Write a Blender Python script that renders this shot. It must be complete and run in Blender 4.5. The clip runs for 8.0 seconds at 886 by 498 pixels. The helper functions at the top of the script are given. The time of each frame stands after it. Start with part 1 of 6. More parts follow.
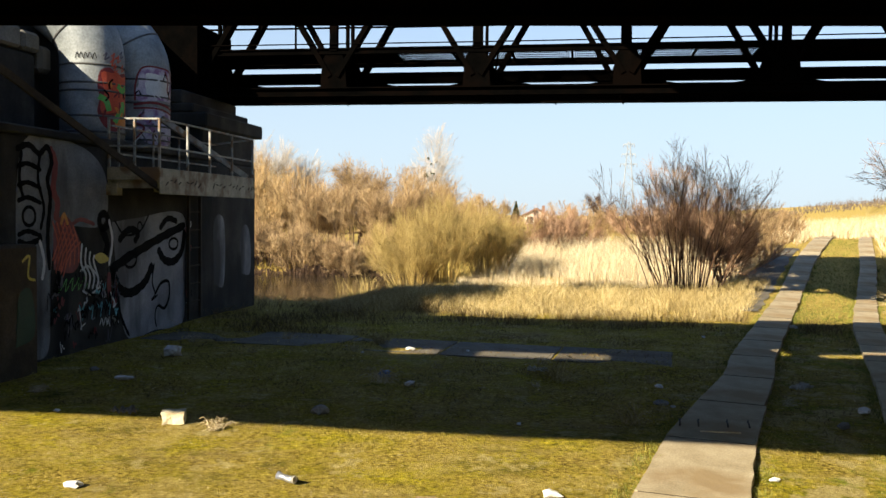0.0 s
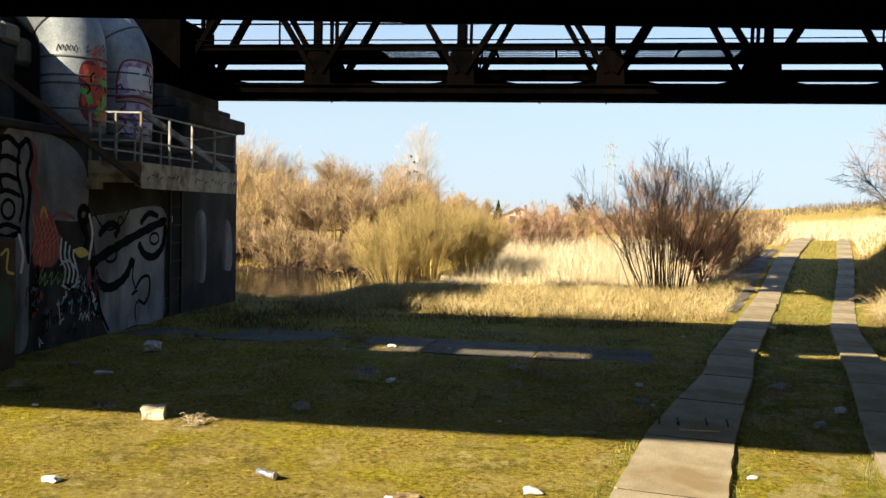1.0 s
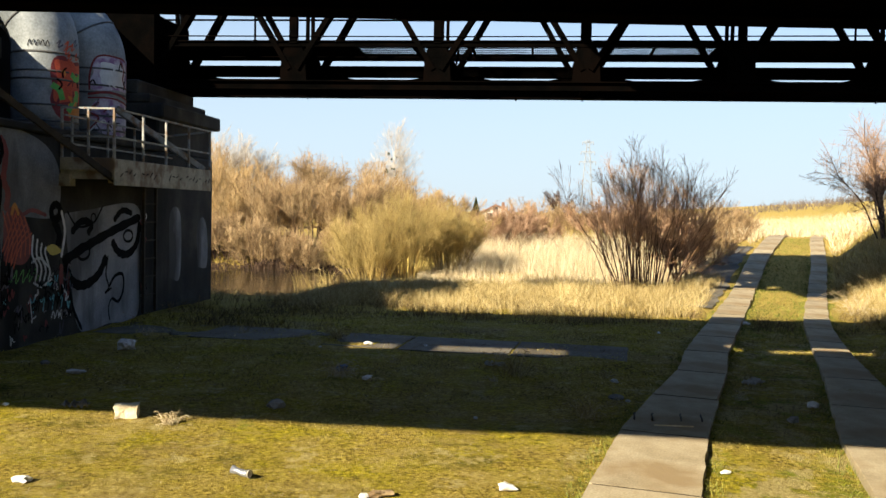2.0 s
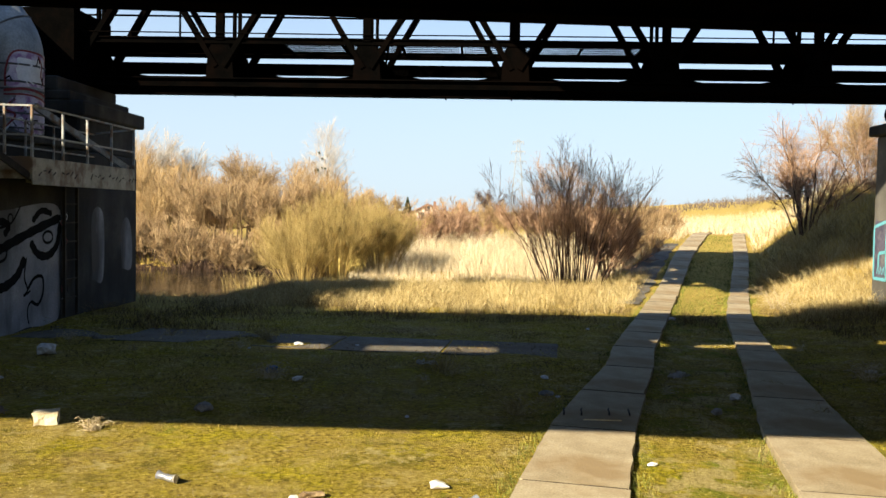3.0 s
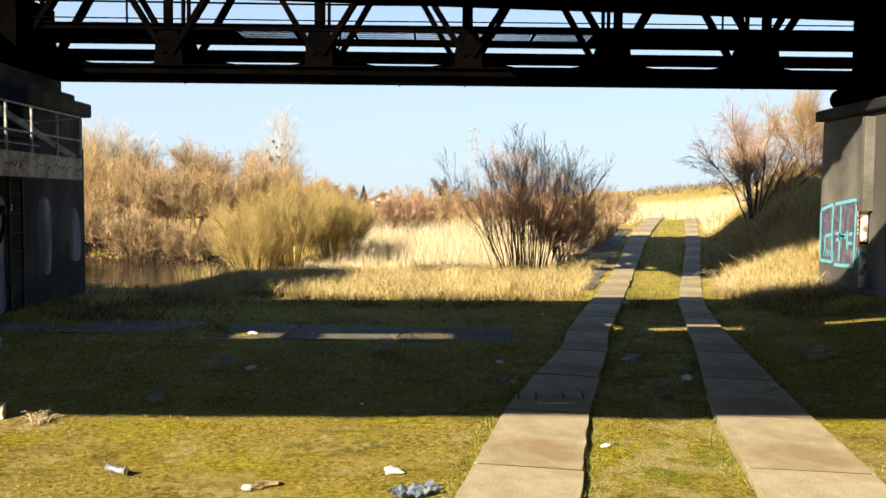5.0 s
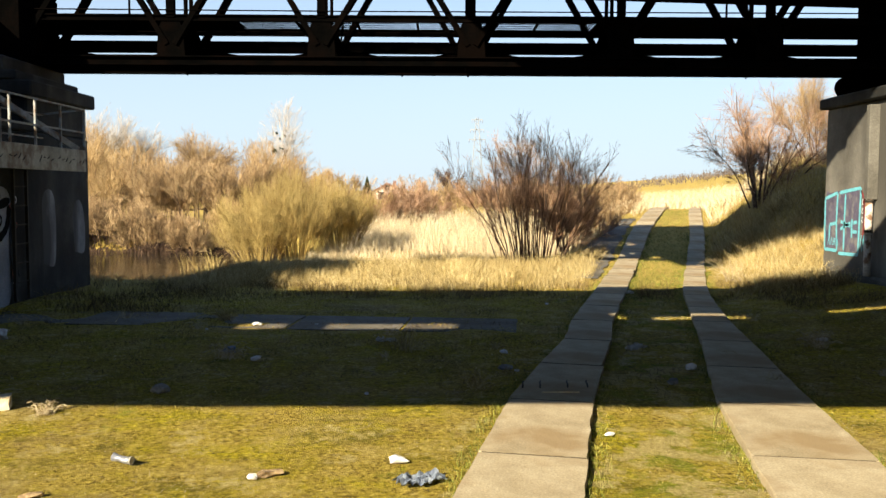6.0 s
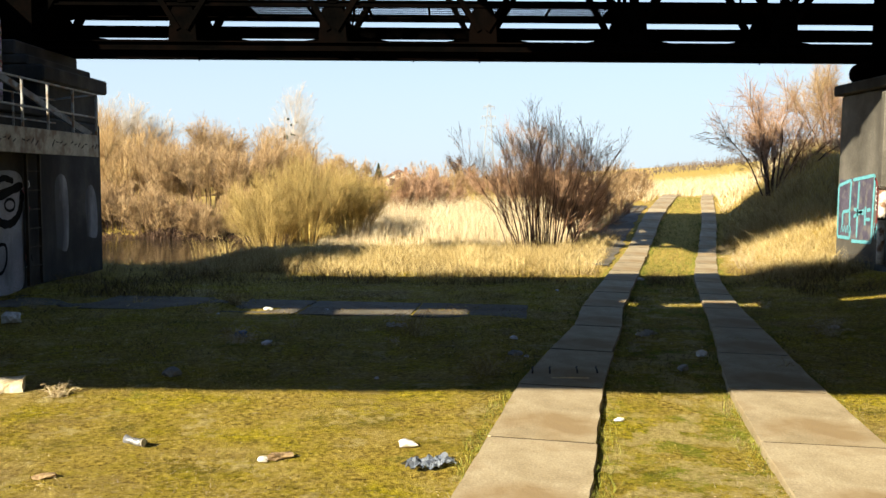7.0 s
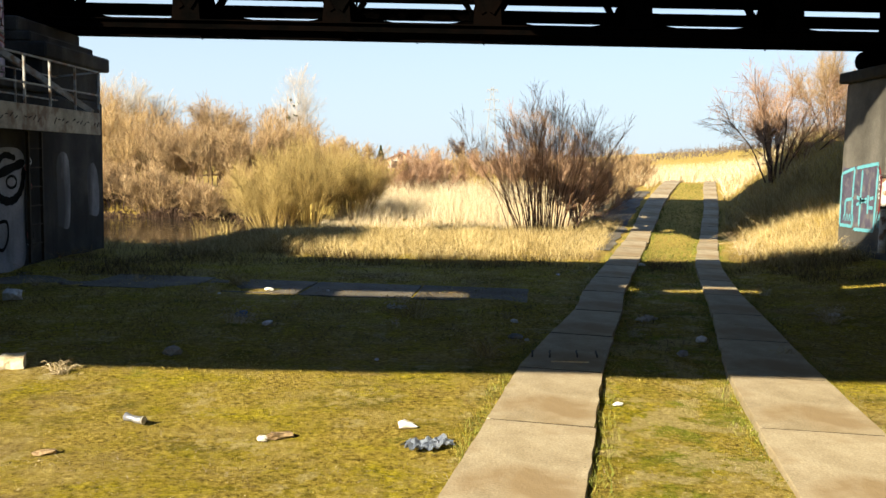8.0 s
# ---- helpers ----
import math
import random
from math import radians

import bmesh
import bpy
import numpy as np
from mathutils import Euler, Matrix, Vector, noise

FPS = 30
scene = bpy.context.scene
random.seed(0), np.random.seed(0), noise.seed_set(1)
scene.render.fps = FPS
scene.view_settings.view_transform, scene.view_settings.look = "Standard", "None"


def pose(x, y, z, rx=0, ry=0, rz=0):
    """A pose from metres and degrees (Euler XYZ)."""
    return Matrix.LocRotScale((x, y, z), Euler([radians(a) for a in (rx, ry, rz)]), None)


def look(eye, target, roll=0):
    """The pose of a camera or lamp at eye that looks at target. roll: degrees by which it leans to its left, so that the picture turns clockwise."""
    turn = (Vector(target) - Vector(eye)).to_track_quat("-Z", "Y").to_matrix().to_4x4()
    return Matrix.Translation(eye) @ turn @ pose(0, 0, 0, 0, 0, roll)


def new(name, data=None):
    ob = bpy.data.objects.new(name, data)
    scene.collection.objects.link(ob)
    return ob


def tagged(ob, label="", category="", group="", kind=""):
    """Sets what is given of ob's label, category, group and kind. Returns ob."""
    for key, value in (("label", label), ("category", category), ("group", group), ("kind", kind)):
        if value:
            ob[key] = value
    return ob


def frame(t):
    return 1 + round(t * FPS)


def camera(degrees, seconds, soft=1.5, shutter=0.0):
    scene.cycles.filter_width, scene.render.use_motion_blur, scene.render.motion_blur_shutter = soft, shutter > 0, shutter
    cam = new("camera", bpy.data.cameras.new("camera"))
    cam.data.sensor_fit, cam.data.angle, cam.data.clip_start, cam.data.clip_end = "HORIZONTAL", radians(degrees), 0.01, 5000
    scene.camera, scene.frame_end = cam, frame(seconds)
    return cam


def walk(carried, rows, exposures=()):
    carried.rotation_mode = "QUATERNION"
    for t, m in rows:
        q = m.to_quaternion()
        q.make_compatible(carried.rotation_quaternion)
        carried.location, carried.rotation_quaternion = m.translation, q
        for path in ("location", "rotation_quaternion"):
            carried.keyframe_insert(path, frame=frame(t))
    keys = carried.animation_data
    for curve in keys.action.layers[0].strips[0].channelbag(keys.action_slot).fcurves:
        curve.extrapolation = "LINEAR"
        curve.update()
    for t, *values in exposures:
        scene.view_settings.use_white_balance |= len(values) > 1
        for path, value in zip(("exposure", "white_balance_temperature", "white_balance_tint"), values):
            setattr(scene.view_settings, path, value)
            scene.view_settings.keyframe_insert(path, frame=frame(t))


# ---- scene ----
# ---------------------------------------------------------------- camera
cam = camera(53.16, 8.0, soft=1.5)
PATH = [
    (0.0, -0.035, -0.017, 0.032, 9.11, -2.30, -0.68),
    (0.5, -0.039, -0.026, 0.029, 7.85, -2.39, -1.29),
    (1.0, -0.039, -0.026, 0.024, 7.97, -2.39, -1.29),
    (1.5, -0.032, -0.022, 0.022, 7.65, -2.51, -1.39),
    (3.0, -0.010, -0.002, 0.012, 2.12, -2.48, -1.04),
    (3.5, 0.003, 0.006, 0.006, -0.16, -2.52, -1.10),
    (4.0, 0.011, 0.013, 0.002, -0.63, -2.67, -0.80),
    (4.5, 0.018, 0.017, -0.001, -0.76, -2.94, -0.65),
    (6.0, 0.020, 0.013, -0.016, -0.46, -3.80, -0.25),
    (6.5, 0.028, 0.012, -0.020, -0.24, -4.18, -0.39),
    (7.0, 0.026, 0.010, -0.027, 0.27, -4.66, -0.42),
    (7.5, 0.025, 0.010, -0.032, 0.24, -5.19, -0.58),
    (8.0, 0.024, 0.016, -0.033, 0.42, -5.75, -1.17),
]
walk(cam, [(t, pose(x, y, 1.65 + z, 90 + pitch, roll, yaw)) for t, x, y, z, yaw, pitch, roll in PATH],
     exposures=[(0.0, 1.42, 6750, 12), (4.0, 1.45, 6750, 12), (8.0, 1.48, 6800, 12)])

# ---------------------------------------------------------------- sun and sky
SUN = Vector((-1.1, -1.6, 1.0))                  # towards the sun
world = bpy.data.worlds.new("sky")
scene.world = world
world.use_nodes = True
wn = world.node_tree
sky = wn.nodes.new("ShaderNodeTexSky")
sky.sky_type = "NISHITA"
sky.sun_disc = False
sky.sun_elevation = math.atan2(SUN.z, math.hypot(SUN.x, SUN.y))
sky.sun_rotation = math.atan2(SUN.x, SUN.y)
sky.air_density, sky.dust_density, sky.ozone_density = 1.0, 0.35, 2.2
tint = wn.nodes.new("ShaderNodeMix")               # cooler, slightly milky sky
tint.data_type, tint.blend_type = "RGBA", "MULTIPLY"
tint.inputs["Factor"].default_value = 1.0
tint.inputs["B"].default_value = (0.74, 0.91, 1.10, 1)
haze = wn.nodes.new("ShaderNodeMix")
haze.data_type = "RGBA"
way, height, fade = (wn.nodes.new("ShaderNode" + k) for k in ("TexCoord", "SeparateXYZ", "MapRange"))
wn.links.new(way.outputs["Generated"], height.inputs[0])      # milky near the horizon, clear higher up
wn.links.new(height.outputs["Z"], fade.inputs["Value"])
fade.interpolation_type = "SMOOTHSTEP"
fade.inputs["From Min"].default_value, fade.inputs["From Max"].default_value = 0.02, 0.42
fade.inputs["To Min"].default_value, fade.inputs["To Max"].default_value = 0.88, 0.05
wn.links.new(fade.outputs[0], haze.inputs["Factor"])
haze.inputs["B"].default_value = (4.3, 5.35, 6.25, 1)
wn.links.new(sky.outputs[0], tint.inputs["A"])
wn.links.new(tint.outputs["Result"], haze.inputs["A"])
wn.links.new(haze.outputs["Result"], wn.nodes["Background"].inputs[0])
wn.nodes["Background"].inputs[1].default_value = 0.060
sun = new("sun", bpy.data.lights.new("sun", "SUN"))
sun.data.energy, sun.data.angle, sun.data.color = 5.0, radians(0.6), (1.0, 0.91, 0.70)
sun.matrix_world = look(SUN * 40, (0, 0, 0))


# ---------------------------------------------------------------- materials
def material(name, colours, scale=6.0, rough=0.85, metal=0.0, bump=0.3, fine=60.0, fine_bump=0.15, island=0.0, per_object=0.0, stain=None, spec=0.3):
    """Procedural surface: broad patches of the colours, a fine grain over them, relief from both."""
    m = bpy.data.materials.new(name)
    m.use_nodes = True
    n, l = m.node_tree.nodes, m.node_tree.links
    b = n["Principled BSDF"]
    co = n.new("ShaderNodeTexCoord")
    big = n.new("ShaderNodeTexNoise")
    big.inputs["Scale"].default_value, big.inputs["Detail"].default_value, big.inputs["Roughness"].default_value = scale, 8, 0.62
    l.new(co.outputs["Object"], big.inputs["Vector"])
    small = n.new("ShaderNodeTexNoise")
    small.inputs["Scale"].default_value, small.inputs["Detail"].default_value = fine, 4
    l.new(co.outputs["Object"], small.inputs["Vector"])
    ramp = n.new("ShaderNodeValToRGB")
    e = ramp.color_ramp.elements
    lo, hi = 0.32, 0.68
    while len(e) < len(colours):
        e.new(0.5)
    for i, c in enumerate(colours):
        e[i].position = lo + (hi - lo) * i / max(1, len(colours) - 1)
        e[i].color = (*c, 1)
    fac = big.outputs[0]
    if island or per_object:
        src = n.new("ShaderNodeNewGeometry").outputs["Random Per Island"] if island else n.new("ShaderNodeObjectInfo").outputs["Random"]
        amount = island or per_object
        mul = n.new("ShaderNodeMath")
        mul.operation = "MULTIPLY_ADD"
        l.new(src, mul.inputs[0])
        mul.inputs[1].default_value = amount
        add = n.new("ShaderNodeMath")
        add.operation = "SUBTRACT"
        l.new(fac, add.inputs[0])
        add.inputs[1].default_value = amount / 2
        l.new(add.outputs[0], mul.inputs[2])
        fac = mul.outputs[0]
    l.new(fac, ramp.inputs[0])
    mix = n.new("ShaderNodeMix")
    mix.data_type, mix.blend_type = "RGBA", "OVERLAY"
    mix.inputs["Factor"].default_value = 0.45
    l.new(ramp.outputs[0], mix.inputs["A"])
    l.new(small.outputs[0], mix.inputs["B"])
    out = mix.outputs["Result"]
    if stain:
        wet = n.new("ShaderNodeTexNoise")
        wet.inputs["Scale"].default_value, wet.inputs["Detail"].default_value = stain[1], 6
        mp = n.new("ShaderNodeMapping")
        mp.inputs["Scale"].default_value = stain[2] if len(stain) > 2 else (1, 1, 1)
        l.new(co.outputs["Object"], mp.inputs[0])
        l.new(mp.outputs[0], wet.inputs["Vector"])
        r2 = n.new("ShaderNodeValToRGB")
        r2.color_ramp.elements[0].position, r2.color_ramp.elements[1].position = 0.5, 0.62
        l.new(wet.outputs[0], r2.inputs[0])
        mx = n.new("ShaderNodeMix")
        mx.data_type = "RGBA"
        l.new(r2.outputs[0], mx.inputs["Factor"])
        l.new(out, mx.inputs["A"])
        mx.inputs["B"].default_value = (*stain[0], 1)
        out = mx.outputs["Result"]
    l.new(out, b.inputs["Base Color"])
    b.inputs["Roughness"].default_value, b.inputs["Metallic"].default_value = rough, metal
    b.inputs["Specular IOR Level"].default_value = spec
    if bump:
        b1 = n.new("ShaderNodeBump")
        b1.inputs["Strength"].default_value, b1.inputs["Distance"].default_value = bump, 0.05
        l.new(big.outputs[0], b1.inputs["Height"])
        b2 = n.new("ShaderNodeBump")
        b2.inputs["Strength"].default_value, b2.inputs["Distance"].default_value = fine_bump, 0.01
        l.new(small.outputs[0], b2.inputs["Height"])
        l.new(b1.outputs[0], b2.inputs["Normal"])
        l.new(b2.outputs[0], b.inputs["Normal"])
    return m


def ground_material():
    """Trampled moss and short grass with straw, bare earth and leaf litter."""
    m = bpy.data.materials.new("trampled_grass")
    m.use_nodes = True
    n, l = m.node_tree.nodes, m.node_tree.links
    b = n["Principled BSDF"]
    co = n.new("ShaderNodeTexCoord")

    def noise_of(scale, detail=8, rough=0.6, stretch=None):
        t = n.new("ShaderNodeTexNoise")
        t.inputs["Scale"].default_value, t.inputs["Detail"].default_value, t.inputs["Roughness"].default_value = scale, detail, rough
        if stretch:
            mp = n.new("ShaderNodeMapping")
            mp.inputs["Scale"].default_value = stretch
            l.new(co.outputs["Object"], mp.inputs[0])
            l.new(mp.outputs[0], t.inputs["Vector"])
        else:
            l.new(co.outputs["Object"], t.inputs["Vector"])
        return t.outputs[0]

    def ramp_of(src, stops):
        r = n.new("ShaderNodeValToRGB")
        while len(r.color_ramp.elements) < len(stops):
            r.color_ramp.elements.new(0.5)
        for e, (p, c) in zip(r.color_ramp.elements, stops):
            e.position, e.color = p, (*c, 1) if not isinstance(c, float) else (c, c, c, 1)
        l.new(src, r.inputs[0])
        return r.outputs[0]

    def blend(f, a, c):
        x = n.new("ShaderNodeMix")
        x.data_type = "RGBA"
        l.new(f, x.inputs["Factor"]), l.new(a, x.inputs["A"]), l.new(c, x.inputs["B"])
        return x.outputs["Result"]
    grass = ramp_of(noise_of(16, 10, 0.85), [(0.38, (0.025, 0.024, 0.003)), (0.46, (0.17, 0.155, 0.008)), (0.54, (0.42, 0.36, 0.022)), (0.64, (0.74, 0.60, 0.14))])
    straw = ramp_of(noise_of(24, 10, 0.85), [(0.38, (0.04, 0.028, 0.008)), (0.47, (0.23, 0.17, 0.045)), (0.55, (0.45, 0.35, 0.11)), (0.66, (0.74, 0.60, 0.30))])
    earth = ramp_of(noise_of(14, 10, 0.8), [(0.34, (0.09, 0.062, 0.034)), (0.5, (0.27, 0.20, 0.12)), (0.66, (0.58, 0.48, 0.34))])
    f1 = ramp_of(noise_of(1.3, 10, 0.78), [(0.38, 0.0), (0.55, 1.0)])
    f2 = ramp_of(noise_of(0.55, 9, 0.72), [(0.53, 0.0), (0.64, 1.0)])
    moss = ramp_of(noise_of(20, 9, 0.8), [(0.35, (0.03, 0.03, 0.006)), (0.55, (0.12, 0.115, 0.012)), (0.7, (0.24, 0.21, 0.03))])
    litter = ramp_of(noise_of(30, 10, 0.85), [(0.36, (0.12, 0.085, 0.035)), (0.5, (0.40, 0.31, 0.14)), (0.66, (0.74, 0.62, 0.38))])
    f3 = ramp_of(noise_of(0.9, 10, 0.78, (1, 1.3, 1)), [(0.53, 0.0), (0.66, 1.0)])
    f4 = ramp_of(noise_of(1.7, 11, 0.82), [(0.50, 0.0), (0.62, 1.0)])
    base = blend(f4, blend(f3, blend(f2, blend(f1, grass, straw), earth), moss), litter)
    sep, mr = n.new("ShaderNodeSeparateXYZ"), n.new("ShaderNodeMapRange")
    l.new(co.outputs["Object"], sep.inputs[0])
    # sandy soil worn free of grass by wheels, in patches along the track
    def calc(op, a, b, c=None):
        m_ = n.new("ShaderNodeMath")
        m_.operation = op
        for k, q in enumerate((a, b, c)):
            if q is not None:
                l.new(q, m_.inputs[k]) if not isinstance(q, float) else None
                if isinstance(q, float):
                    m_.inputs[k].default_value = q
        return m_.outputs[0]
    lane = calc("ABSOLUTE", calc("SUBTRACT", calc("MULTIPLY_ADD", sep.outputs["Y"], -0.187, sep.outputs["X"]), 0.51), 0.0)
    near_lane = calc("SUBTRACT", 1.0, calc("MINIMUM", calc("MULTIPLY", lane, 0.62), 1.0))
    wear = calc("MULTIPLY_ADD", near_lane, 0.085, noise_of(2.3, 10, 0.72))
    sand = ramp_of(noise_of(34, 10, 0.8), [(0.34, (0.20, 0.155, 0.08)), (0.5, (0.42, 0.345, 0.22)), (0.68, (0.62, 0.53, 0.39))])
    fresh = ramp_of(noise_of(40, 10, 0.85), [(0.36, (0.03, 0.05, 0.004)), (0.5, (0.14, 0.20, 0.012)), (0.66, (0.34, 0.38, 0.05))])
    lush = calc("MULTIPLY_ADD", near_lane, 0.14, noise_of(1.9, 8, 0.7, (1, 0.7, 3)))
    base = blend(ramp_of(lush, [(0.61, 0.0), (0.72, 0.75)]), base, fresh)
    base = blend(ramp_of(wear, [(0.575, 0.0), (0.63, 1.0)]), base, sand)
    wob = n.new("ShaderNodeMath")
    wob.operation = "MULTIPLY_ADD"
    l.new(noise_of(0.8, 6), wob.inputs[0])
    wob.inputs[1].default_value = 5.0
    l.new(sep.outputs["Y"], wob.inputs[2])
    l.new(wob.outputs[0], mr.inputs["Value"])
    mr.inputs["From Min"].default_value, mr.inputs["From Max"].default_value = 16.0, 18.0
    meadow = ramp_of(noise_of(9, 9, 0.8), [(0.3, (0.20, 0.14, 0.055)), (0.5, (0.38, 0.28, 0.12)), (0.7, (0.52, 0.41, 0.21))])
    base = blend(mr.outputs[0], base, meadow)
    gain = n.new("ShaderNodeMix")
    gain.data_type, gain.blend_type = "RGBA", "MULTIPLY"
    gain.inputs["Factor"].default_value = 1.0
    gain.inputs["B"].default_value = (1.14, 1.10, 0.66, 1)
    l.new(base, gain.inputs["A"])
    l.new(gain.outputs["Result"], b.inputs["Base Color"])
    b.inputs["Roughness"].default_value = 0.95
    b.inputs["Specular IOR Level"].default_value = 0.1
    b1 = n.new("ShaderNodeBump")
    b1.inputs["Strength"].default_value, b1.inputs["Distance"].default_value = 1.0, 0.06
    l.new(noise_of(26, 9, 0.8), b1.inputs["Height"])
    l.new(b1.outputs[0], b.inputs["Normal"])
    return m


